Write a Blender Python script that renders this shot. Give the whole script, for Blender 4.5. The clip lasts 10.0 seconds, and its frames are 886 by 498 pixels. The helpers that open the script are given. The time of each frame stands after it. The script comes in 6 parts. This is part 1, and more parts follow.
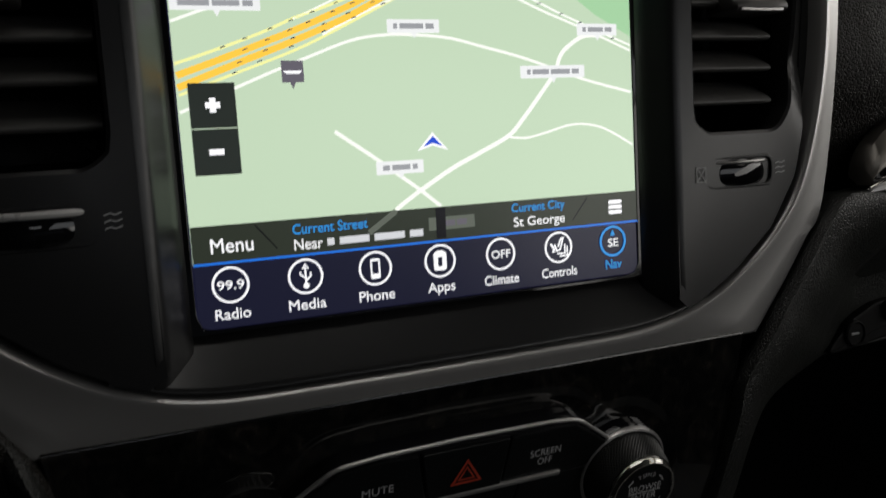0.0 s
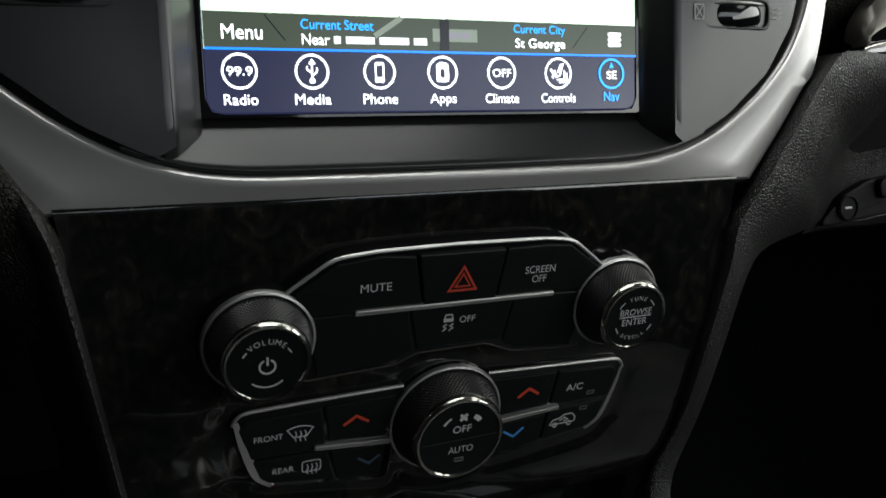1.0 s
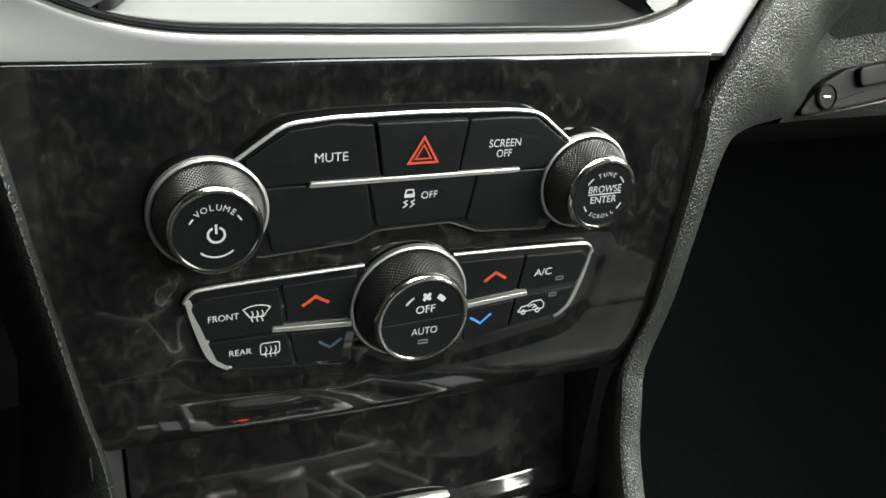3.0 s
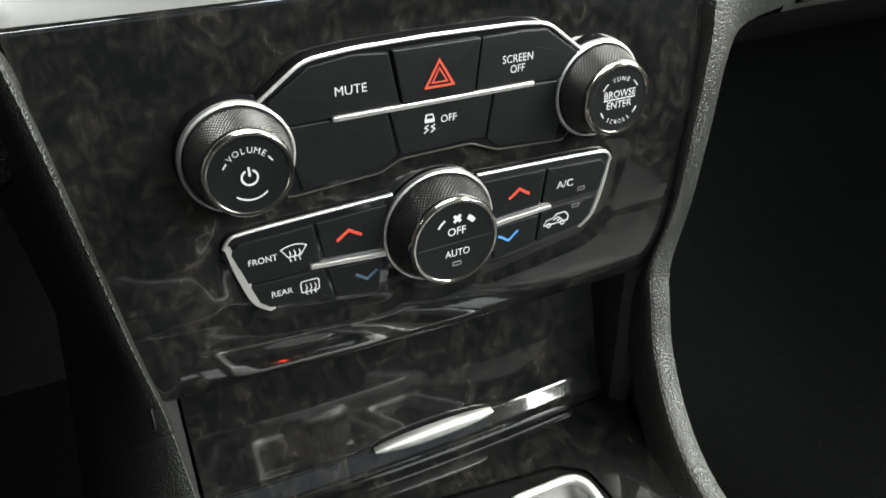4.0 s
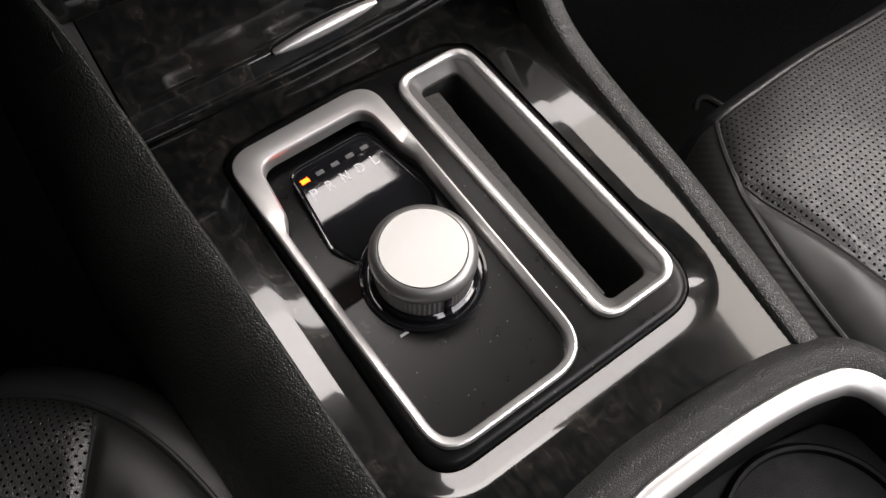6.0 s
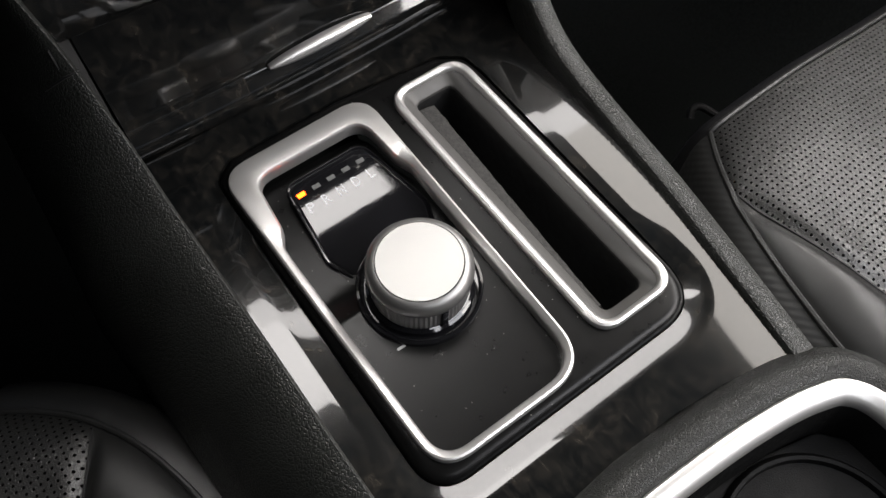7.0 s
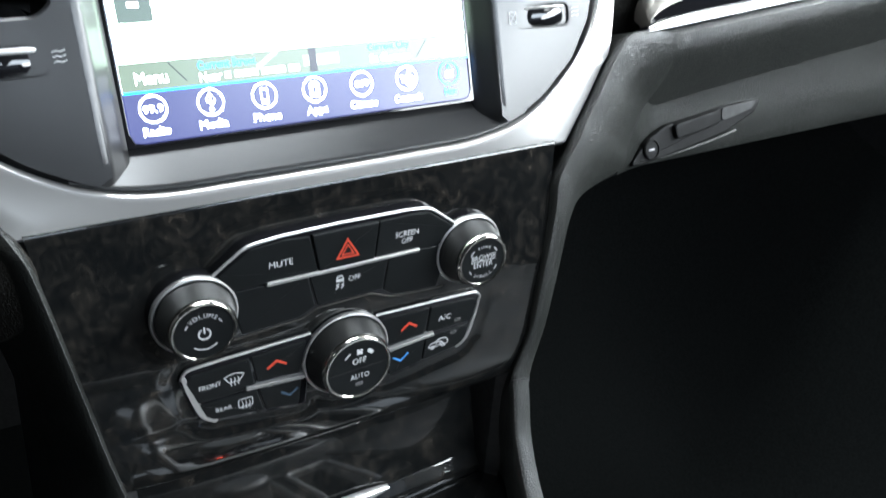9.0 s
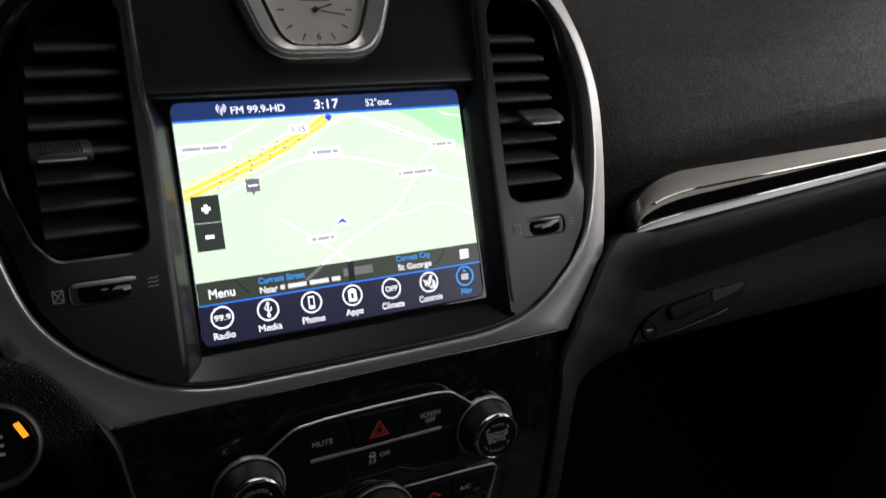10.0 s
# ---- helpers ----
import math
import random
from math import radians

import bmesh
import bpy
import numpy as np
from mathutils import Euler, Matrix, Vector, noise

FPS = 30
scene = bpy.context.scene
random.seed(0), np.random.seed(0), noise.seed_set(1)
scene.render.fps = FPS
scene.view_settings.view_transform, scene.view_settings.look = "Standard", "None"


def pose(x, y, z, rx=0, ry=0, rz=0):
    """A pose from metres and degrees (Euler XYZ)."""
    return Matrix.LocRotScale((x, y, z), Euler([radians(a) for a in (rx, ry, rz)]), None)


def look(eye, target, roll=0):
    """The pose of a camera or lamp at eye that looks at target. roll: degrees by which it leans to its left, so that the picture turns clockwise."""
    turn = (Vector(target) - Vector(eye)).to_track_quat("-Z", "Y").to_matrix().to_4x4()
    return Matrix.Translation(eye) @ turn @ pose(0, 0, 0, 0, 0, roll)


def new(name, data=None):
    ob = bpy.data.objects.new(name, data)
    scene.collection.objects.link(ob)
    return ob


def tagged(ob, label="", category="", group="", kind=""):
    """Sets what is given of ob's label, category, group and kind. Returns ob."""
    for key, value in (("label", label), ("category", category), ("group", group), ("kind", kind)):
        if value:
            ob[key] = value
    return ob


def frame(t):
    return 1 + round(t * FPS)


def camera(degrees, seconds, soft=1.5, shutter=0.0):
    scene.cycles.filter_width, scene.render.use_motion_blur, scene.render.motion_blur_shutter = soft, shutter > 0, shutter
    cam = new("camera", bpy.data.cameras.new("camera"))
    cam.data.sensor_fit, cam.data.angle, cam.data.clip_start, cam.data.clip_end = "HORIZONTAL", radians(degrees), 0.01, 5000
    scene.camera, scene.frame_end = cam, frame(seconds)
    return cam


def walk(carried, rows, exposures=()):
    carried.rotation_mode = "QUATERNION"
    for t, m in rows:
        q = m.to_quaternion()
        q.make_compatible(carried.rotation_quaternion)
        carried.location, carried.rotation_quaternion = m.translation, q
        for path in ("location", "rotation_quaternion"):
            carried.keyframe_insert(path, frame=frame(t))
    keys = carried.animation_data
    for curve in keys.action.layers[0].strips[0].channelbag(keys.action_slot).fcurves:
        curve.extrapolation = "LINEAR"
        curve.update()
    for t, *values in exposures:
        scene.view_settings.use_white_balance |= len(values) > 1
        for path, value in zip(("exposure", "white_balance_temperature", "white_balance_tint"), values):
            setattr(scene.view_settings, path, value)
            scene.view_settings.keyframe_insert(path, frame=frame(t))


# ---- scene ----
# ---- camera ----
cam = camera(57.5, 10.0, shutter=0.2)
PATH = [
    (0, (-0.1072, -0.2357, 0.8756), (0.0439, 0.0939, 0.7066), 4.75),
    (0.5, (-0.1209, -0.2649, 0.8434), (0.0286, 0.0669, 0.6773), 5.30),
    (1, (-0.1156, -0.2721, 0.8168), (0.0343, 0.0582, 0.6481), 6.18),
    (1.5, (-0.1032, -0.2688, 0.7933), (0.0477, 0.0584, 0.6195), 6.59),
    (2, (-0.0989, -0.2682, 0.7863), (0.0530, 0.0526, 0.6019), 6.98),
    (2.5, (-0.1009, -0.2769, 0.7882), (0.0518, 0.0420, 0.6011), 6.97),
    (4, (-0.1193, -0.2810, 0.7829), (0.0311, 0.0216, 0.5689), 0.16),
    (4.5, (-0.1321, -0.2986, 0.7863), (0.0035, -0.0361, 0.5168), -3.58),
    (5, (-0.1439, -0.3123, 0.7896), (-0.0271, -0.0981, 0.4727), -4.49),
    (5.5, (-0.1355, -0.3257, 0.7954), (-0.0184, -0.1363, 0.4631), -3.70),
    (6, (-0.1311, -0.3256, 0.7933), (-0.0131, -0.1487, 0.4545), -3.11),
    (7.5, (-0.1298, -0.3214, 0.8018), (-0.0034, -0.1387, 0.4692), -2.79),
    (8, (-0.1403, -0.3109, 0.8189), (0.0266, -0.0844, 0.5345), 3.13),
    (8.5, (-0.1341, -0.3206, 0.8469), (0.0419, -0.0605, 0.5991), 4.99),
    (9, (-0.1397, -0.3378, 0.8794), (0.0474, -0.0472, 0.6780), 4.44),
    (9.5, (-0.1495, -0.3630, 0.9073), (0.0357, -0.0501, 0.7407), 3.01),
    (10, (-0.1601, -0.3902, 0.9318), (0.0230, -0.0618, 0.7954), 2.09),
]
EXPOSURES = [
    (0.0, -3.05, 6500, 10), (0.5, -2.8, 6400, 10), (1.0, -1.6, 6200, 5), (1.5, -1.0, 6500, 6), (2.0, 0.5, 6500, 2), (2.5, 0.85, 6500, 1),
    (4.0, 1.4, 6400, 3), (4.5, 1.55, 6600, 7), (5.0, 0.45, 6700, 14), (5.5, 0.15, 6700, 16), (6.0, 0.15, 6600, 16), (7.5, 0.15, 6400, 11),
    (8.0, 0.4, 6200, 9), (8.5, 1.55, 5700, 4), (9.0, 1.0, 5700, 5), (9.5, -0.9, 6000, 8), (10.0, -2.45, 6300, 13),
]
walk(cam, [(t, look(eye, target, roll)) for t, eye, target, roll in PATH], EXPOSURES)

# ---- light: a dim hall outside, invented roof lamps, a lamp in the passenger window ----
world = bpy.data.worlds.new("dim_hall")
scene.world = world
world.use_nodes = True
world.node_tree.nodes["Background"].inputs[0].default_value = (0.75, 0.85, 1.0, 1)
world.node_tree.nodes["Background"].inputs[1].default_value = 0.18


def area_light(name, eye, target, width, height, watts, colour):
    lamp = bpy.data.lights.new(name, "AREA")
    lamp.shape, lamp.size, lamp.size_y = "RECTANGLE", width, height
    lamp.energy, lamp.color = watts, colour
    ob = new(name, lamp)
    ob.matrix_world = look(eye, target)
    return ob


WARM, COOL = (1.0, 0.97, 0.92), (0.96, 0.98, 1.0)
# added lamps, no known panes: x, y, width, depth; each in a roof opening
ADDED_LAMPS = [(0.28, 0.165, 0.66, 0.10), (0.55, -0.10, 0.19, 0.50), (0.04, 0.065, 0.32, 0.17), (0.47, -0.98, 0.56, 0.62), (-0.14, -0.95, 0.24, 0.24)]
for (x, y, w, d), watts, tint in zip(ADDED_LAMPS, (1.9, 1.9, 2.0, 8.5, 1.5), (WARM, (1.0, 0.95, 0.86), WARM, COOL, COOL)):
    area_light("added_roof_lamp", (x, y, 1.173), (x, y, 0.5), w - 0.004, d - 0.004, watts, tint)
area_light("passenger_window_light", (0.755, -0.55, 1.02), (0.0, -0.50, 0.90), 1.4, 0.25, 16.5, WARM)

# ---- frames of reference: screen, control panel, console top; each (across, along, out) ----
STACK = pose(0, 0, 0.75, -20)
SCR = STACK @ pose(0, 0, 0, 90)
PAN = STACK @ pose(0, 0.0016, -0.1, 17.9) @ pose(0, 0, 0, 90)
CON = STACK @ pose(0, 0, -0.2769, 24.7)
CAR = Matrix.Identity(4)


# ---- materials ----
def material(name, base, rough=0.5, metal=0.0, vary=0.25, vary_scale=30.0, rough_vary=0.15, coat=0.0,
             bump="", bump_scale=900.0, bump_height=0.3, emit=None, emit_strength=0.0, spec=0.5):
    m = bpy.data.materials.new(name)
    m.use_nodes = True
    nt = m.node_tree
    b = nt.nodes["Principled BSDF"]
    b.inputs["Metallic"].default_value = metal
    b.inputs["Roughness"].default_value = rough
    b.inputs["Specular IOR Level"].default_value = spec
    b.inputs["Coat Weight"].default_value = coat
    b.inputs["Coat Roughness"].default_value = 0.04
    b.inputs["Base Color"].default_value = (*base, 1)
    tc = nt.nodes.new("ShaderNodeTexCoord")
    if vary > 0:
        n = nt.nodes.new("ShaderNodeTexNoise")
        n.inputs["Scale"].default_value, n.inputs["Detail"].default_value = vary_scale, 6.0
        nt.links.new(tc.outputs["Object"], n.inputs["Vector"])
        r = nt.nodes.new("ShaderNodeMapRange")
        r.inputs["From Min"].default_value, r.inputs["From Max"].default_value = 0.3, 0.7
        r.inputs["To Min"].default_value, r.inputs["To Max"].default_value = 1 - vary, 1 + vary
        nt.links.new(n.outputs["Fac"], r.inputs["Value"])
        x = nt.nodes.new("ShaderNodeVectorMath")
        x.operation = "SCALE"
        x.inputs[0].default_value = base
        nt.links.new(r.outputs["Result"], x.inputs["Scale"])
        nt.links.new(x.outputs["Vector"], b.inputs["Base Color"])
        n2 = nt.nodes.new("ShaderNodeTexNoise")
        n2.inputs["Scale"].default_value, n2.inputs["Detail"].default_value = vary_scale * 7, 4.0
        nt.links.new(tc.outputs["Object"], n2.inputs["Vector"])
        r2 = nt.nodes.new("ShaderNodeMapRange")
        r2.inputs["From Min"].default_value, r2.inputs["From Max"].default_value = 0.3, 0.7
        r2.inputs["To Min"].default_value = max(rough * (1 - rough_vary), 0.01)
        r2.inputs["To Max"].default_value = min(rough * (1 + rough_vary), 1)
        nt.links.new(n2.outputs["Fac"], r2.inputs["Value"])
        nt.links.new(r2.outputs["Result"], b.inputs["Roughness"])
    if bump:
        if bump == "grain":
            t = nt.nodes.new("ShaderNodeTexVoronoi")
            t.feature = "DISTANCE_TO_EDGE"
            out = t.outputs["Distance"]
        else:
            t = nt.nodes.new("ShaderNodeTexNoise")
            t.inputs["Detail"].default_value = 3.0
            out = t.outputs["Fac"]
        t.inputs["Scale"].default_value = bump_scale
        if bump == "grain":
            w = nt.nodes.new("ShaderNodeTexNoise")
            w.inputs["Scale"].default_value = bump_scale * 0.35
            nt.links.new(tc.outputs["Object"], w.inputs["Vector"])
            a = nt.nodes.new("ShaderNodeVectorMath")
            a.operation = "MULTIPLY_ADD"
            a.inputs[1].default_value = (0.7 / bump_scale,) * 3
            nt.links.new(w.outputs["Color"], a.inputs[0])
            nt.links.new(tc.outputs["Object"], a.inputs[2])
            nt.links.new(a.outputs["Vector"], t.inputs["Vector"])
        else:
            nt.links.new(tc.outputs["Object"], t.inputs["Vector"])
        if bump == "grain":      # flat pebbles with narrow creases, the creases a little darker
            pebble = nt.nodes.new("ShaderNodeMapRange")
            pebble.interpolation_type = "SMOOTHSTEP"
            pebble.inputs["From Max"].default_value = 0.22
            nt.links.new(out, pebble.inputs["Value"])
            out = pebble.outputs["Result"]
        bp = nt.nodes.new("ShaderNodeBump")
        bp.inputs["Strength"].default_value = bump_height
        bp.inputs["Distance"].default_value = 0.6 / bump_scale
        nt.links.new(out, bp.inputs["Height"])
        nt.links.new(bp.outputs["Normal"], b.inputs["Normal"])
    if emit:
        b.inputs["Emission Color"].default_value = (*emit, 1)
        b.inputs["Emission Strength"].default_value = emit_strength
    return m


def srgb(r, g, b):
    return tuple(((v / 255 + 0.055) / 1.055) ** 2.4 if v > 10 else v / 3294.6 for v in (r, g, b))


GLOW = 9.0     # brightness of the touchscreen


def lit(name, r, g, b, strength=1.0):
    c = srgb(r, g, b)
    return material(name, (0.01, 0.01, 0.01), 0.25, vary=0, emit=c, emit_strength=GLOW * strength)


def wood_material():
    m = material("dark_burl_wood", (0.02, 0.018, 0.016), 0.16, vary=0, coat=1.0, spec=0.15)
    nt = m.node_tree
    b = nt.nodes["Principled BSDF"]
    tc = [n for n in nt.nodes if n.type == "TEX_COORD"][0]
    n = nt.nodes.new("ShaderNodeTexNoise")
    n.inputs["Scale"].default_value, n.inputs["Detail"].default_value = 105.0, 10.0
    n.inputs["Roughness"].default_value, n.inputs["Distortion"].default_value = 0.62, 1.1
    nt.links.new(tc.outputs["Object"], n.inputs["Vector"])
    n2 = nt.nodes.new("ShaderNodeTexNoise")
    n2.inputs["Scale"].default_value, n2.inputs["Detail"].default_value = 23.0, 3.0
    n2.inputs["Distortion"].default_value = 1.6
    nt.links.new(tc.outputs["Object"], n2.inputs["Vector"])
    # short fibres across the burl
    mp = nt.nodes.new("ShaderNodeMapping")
    mp.inputs["Scale"].default_value = (520, 90, 200)
    mp.inputs["Rotation"].default_value = (0, 0, 0.35)
    nt.links.new(tc.outputs["Object"], mp.inputs["Vector"])
    n3 = nt.nodes.new("ShaderNodeTexNoise")
    n3.inputs["Scale"].default_value, n3.inputs["Detail"].default_value = 1.0, 4.0
    n3.inputs["Distortion"].default_value = 0.6
    nt.links.new(mp.outputs["Vector"], n3.inputs["Vector"])
    mul = nt.nodes.new("ShaderNodeMath")
    mul.operation = "MULTIPLY"
    clump = nt.nodes.new("ShaderNodeMapRange")
    clump.inputs["From Min"].default_value, clump.inputs["From Max"].default_value = 0.3, 0.7
    clump.inputs["To Min"].default_value, clump.inputs["To Max"].default_value = 0.86, 1.14
    nt.links.new(n2.outputs["Fac"], clump.inputs["Value"])
    nt.links.new(n.outputs["Fac"], mul.inputs[0])
    nt.links.new(clump.outputs["Result"], mul.inputs[1])
    add = nt.nodes.new("ShaderNodeMath")
    add.operation = "MULTIPLY_ADD"
    add.inputs[1].default_value = 0.46
    nt.links.new(n3.outputs["Fac"], add.inputs[0])
    nt.links.new(mul.outputs[0], add.inputs[2])
    ramp = nt.nodes.new("ShaderNodeValToRGB")
    e = ramp.color_ramp.elements
    e[0].position, e[0].color = 0.50, (0.0028, 0.0034, 0.0038, 1)
    e[1].position, e[1].color = 1.0, (0.027, 0.0235, 0.0195, 1)
    for pos, col in ((0.64, (0.0046, 0.0049, 0.0050, 1)), (0.75, (0.0072, 0.0072, 0.0069, 1)), (0.86, (0.0130, 0.0120, 0.0107, 1))):
        ramp.color_ramp.elements.new(pos).color = col
    nt.links.new(add.outputs[0], ramp.inputs["Fac"])
    nt.links.new(ramp.outputs["Color"], b.inputs["Base Color"])
    return m


def perforated_material(spacing=0.0036, radius=0.17):
    m = material("perforated_leather", (0.014, 0.014, 0.014), 0.30, vary=0.0, bump="grain", bump_scale=900, bump_height=0.25)
    nt = m.node_tree
    b = nt.nodes["Principled BSDF"]
    tc = [n for n in nt.nodes if n.type == "TEX_COORD"][0]
    mul = nt.nodes.new("ShaderNodeVectorMath")
    mul.operation = "MULTIPLY"
    mul.inputs[1].default_value = (1 / spacing, 1 / spacing, 0)
    nt.links.new(tc.outputs["Object"], mul.inputs[0])
    fr = nt.nodes.new("ShaderNodeVectorMath")
    fr.operation = "FRACTION"
    nt.links.new(mul.outputs[0], fr.inputs[0])
    sub = nt.nodes.new("ShaderNodeVectorMath")
    sub.operation = "SUBTRACT"
    sub.inputs[1].default_value = (0.5, 0.5, 0)
    nt.links.new(fr.outputs[0], sub.inputs[0])
    ln = nt.nodes.new("ShaderNodeVectorMath")
    ln.operation = "LENGTH"
    nt.links.new(sub.outputs[0], ln.inputs[0])
    ramp = nt.nodes.new("ShaderNodeMapRange")
    ramp.inputs["From Min"].default_value, ramp.inputs["From Max"].default_value = radius, radius + 0.06
    nt.links.new(ln.outputs["Value"], ramp.inputs["Value"])
    mix = nt.nodes.new("ShaderNodeMix")
    mix.data_type = "RGBA"
    mix.inputs["A"].default_value = (0.001, 0.001, 0.001, 1)
    mix.inputs["B"].default_value = (0.015, 0.015, 0.0145, 1)
    nt.links.new(ramp.outputs["Result"], mix.inputs["Factor"])
    nt.links.new(mix.outputs["Result"], b.inputs["Base Color"])
    sp = nt.nodes.new("ShaderNodeMath")
    sp.operation = "MULTIPLY"
    sp.inputs[1].default_value = 0.65
    nt.links.new(ramp.outputs["Result"], sp.inputs[0])
    nt.links.new(sp.outputs[0], b.inputs["Specular IOR Level"])
    old = [n for n in nt.nodes if n.type == "BUMP"][0]
    hole = nt.nodes.new("ShaderNodeBump")
    hole.inputs["Strength"].default_value, hole.inputs["Distance"].default_value = 0.7, 0.0008
    nt.links.new(ramp.outputs["Result"], hole.inputs["Height"])
    nt.links.new(old.outputs["Normal"], hole.inputs["Normal"])
    nt.links.new(hole.outputs["Normal"], b.inputs["Normal"])
    return m


def dusty(m):
    """Adds sparse pale dust specks to a material."""
    nt = m.node_tree
    b = nt.nodes["Principled BSDF"]
    tc = [n for n in nt.nodes if n.type == "TEX_COORD"][0]
    v = nt.nodes.new("ShaderNodeTexVoronoi")
    v.inputs["Scale"].default_value = 260.0
    nt.links.new(tc.outputs["Object"], v.inputs["Vector"])
    near = nt.nodes.new("ShaderNodeMath")
    near.operation = "LESS_THAN"
    near.inputs[1].default_value = 0.075
    nt.links.new(v.outputs["Distance"], near.inputs[0])
    sep = nt.nodes.new("ShaderNodeSeparateColor")
    nt.links.new(v.outputs["Color"], sep.inputs["Color"])
    some = nt.nodes.new("ShaderNodeMath")
    some.operation = "GREATER_THAN"
    some.inputs[1].default_value = 0.55
    nt.links.new(sep.outputs[0], some.inputs[0])
    both_ = nt.nodes.new("ShaderNodeMath")
    both_.operation = "MULTIPLY"
    nt.links.new(near.outputs[0], both_.inputs[0])
    nt.links.new(some.outputs[0], both_.inputs[1])
    mix = nt.nodes.new("ShaderNodeMix")
    mix.data_type = "RGBA"
    old = b.inputs["Base Color"].links[0].from_socket
    nt.links.new(both_.outputs[0], mix.inputs["Factor"])
    nt.links.new(old, mix.inputs["A"])
    mix.inputs["B"].default_value = (0.16, 0.16, 0.15, 1)
    nt.links.new(mix.outputs["Result"], b.inputs["Base Color"])
    return m


SILVER = material("satin_silver_paint", (0.58, 0.57, 0.56), 0.37, 0.80, vary=0.02, vary_scale=20, rough_vary=0.0)
BRUSHED = material("satin_aluminium", (0.54, 0.53, 0.52), 0.36, 0.85, vary=0.02, vary_scale=20, rough_vary=0.0)
CAPMETAL = material("spun_aluminium", (0.29, 0.286, 0.28), 0.42, 0.9, vary=0.02, vary_scale=20, rough_vary=0.0)
BIN = material("granular_black_plastic", (0.004, 0.004, 0.004), 0.6, vary=0.2, spec=0.12, bump="noise", bump_scale=1600, bump_height=0.5)
CHROME = material("bright_chrome", (0.75, 0.73, 0.70), 0.07, 1.0, vary=0.02)
BLACK = material("black_satin_plastic", (0.009, 0.009, 0.010), 0.42, vary=0.12, bump="noise", bump_scale=2500, bump_height=0.12)
MATT = material("matt_black_plastic", (0.012, 0.012, 0.0125), 0.29, vary=0.05, rough_vary=0.04, spec=0.5, bump="noise", bump_scale=2500, bump_height=0.12)
PLATE = dusty(material("fine_black_plastic", (0.004, 0.004, 0.004), 0.30, vary=0.1, vary_scale=25, rough_vary=0.10, spec=0.18, bump="noise", bump_scale=3000, bump_height=0.04))
SLAT = material("grey_black_vent_plastic", (0.066, 0.064, 0.061), 0.5, vary=0.1, bump="noise", bump_scale=2500, bump_height=0.12)
VENT_TAB = material("black_vent_tab_plastic", (0.045, 0.043, 0.041), 0.38, vary=0.1, bump="noise", bump_scale=2500, bump_height=0.1)
EDGE_METAL = material("satin_silver_edge", (0.27, 0.27, 0.275), 0.42, 0.9, vary=0.03, rough_vary=0.0)
SATIN_GREY = material("satin_grey_metal", (0.14, 0.131, 0.118), 0.42, 0.9, vary=0.03, rough_vary=0.0)
KNURL = material("knurled_black_rubber", (0.013, 0.0135, 0.013), 0.36, vary=0.1, spec=0.5)
# pale paint for the highlights on the left vent's edges
HIGHLIGHT_EDGE = material("highlight_edge", (0.72, 0.71, 0.70), 0.30, 0.35, vary=0.02)
RIM = material("polished_dark_chrome", (0.62, 0.60, 0.56), 0.17, 1.0, vary=0.02)
BUTTON = material("black_button_plastic", (0.0038, 0.0045, 0.0048), 0.40, vary=0.15, spec=0.25, vary_scale=60, bump="noise", bump_scale=3000, bump_height=0.05)
GLOSS = material("piano_black", (0.006, 0.006, 0.007), 0.06, vary=0.1, rough_vary=0.4, coat=0.15)
DARK = material("dark_recess_plastic", (0.006, 0.006, 0.006), 0.7, vary=0.2)
RUBBER = material("grey_foam_rubber", (0.026, 0.025, 0.0235), 0.85, vary=0.75, vary_scale=700, bump="noise", bump_scale=1100, bump_height=1.0)
LEATHER = material("black_grained_leather", (0.0155, 0.0163, 0.0147), 0.38, vary=0.2, vary_scale=40, bump="grain", bump_scale=640, bump_height=0.35, spec=0.42)
LEATHER_FINE = material("black_fine_leather", (0.0145, 0.0148, 0.0138), 0.40, vary=0.2, vary_scale=40, bump="grain", bump_scale=850, bump_height=0.48, spec=0.40)
PADSKIN = material("black_soft_dash_skin", (0.0145, 0.0132, 0.0108), 0.50, vary=0.2, vary_scale=25, bump="grain", bump_scale=640, bump_height=0.8, spec=0.27)
SMOOTH = material("black_smooth_leather", (0.014, 0.014, 0.0135), 0.36, vary=0.15, bump="grain", bump_scale=1300, bump_height=0.18)
RIBBED = material("ribbed_black_cloth", (0.02, 0.02, 0.0195), 0.55, vary=0.12, bump="noise", bump_scale=900, bump_height=0.2, spec=0.3)
wave = RIBBED.node_tree.nodes.new("ShaderNodeTexWave")
wave.bands_direction, wave.inputs["Scale"].default_value, wave.inputs["Distortion"].default_value = "DIAGONAL", 90.0, 0.3
RIBBED.node_tree.links.new([n for n in RIBBED.node_tree.nodes if n.type == "TEX_COORD"][0].outputs["Object"], wave.inputs["Vector"])
RIBBED.node_tree.links.new(wave.outputs["Fac"], [n for n in RIBBED.node_tree.nodes if n.type == "BUMP"][0].inputs["Height"])
PERF = perforated_material()
WOOD = wood_material()
STITCH = material("grey_thread", (0.05, 0.05, 0.047), 0.7, vary=0.2, vary_scale=400)
CARPET = material("black_carpet", (0.0045, 0.005, 0.0048), 0.95, spec=0.05, vary=0.4, vary_scale=300, bump="noise", bump_scale=1500, bump_height=0.8)
HEADLINER = material("black_headliner_cloth", (0.03, 0.03, 0.03), 0.9, vary=0.08, vary_scale=90, bump="noise", bump_scale=1200, bump_height=0.3)
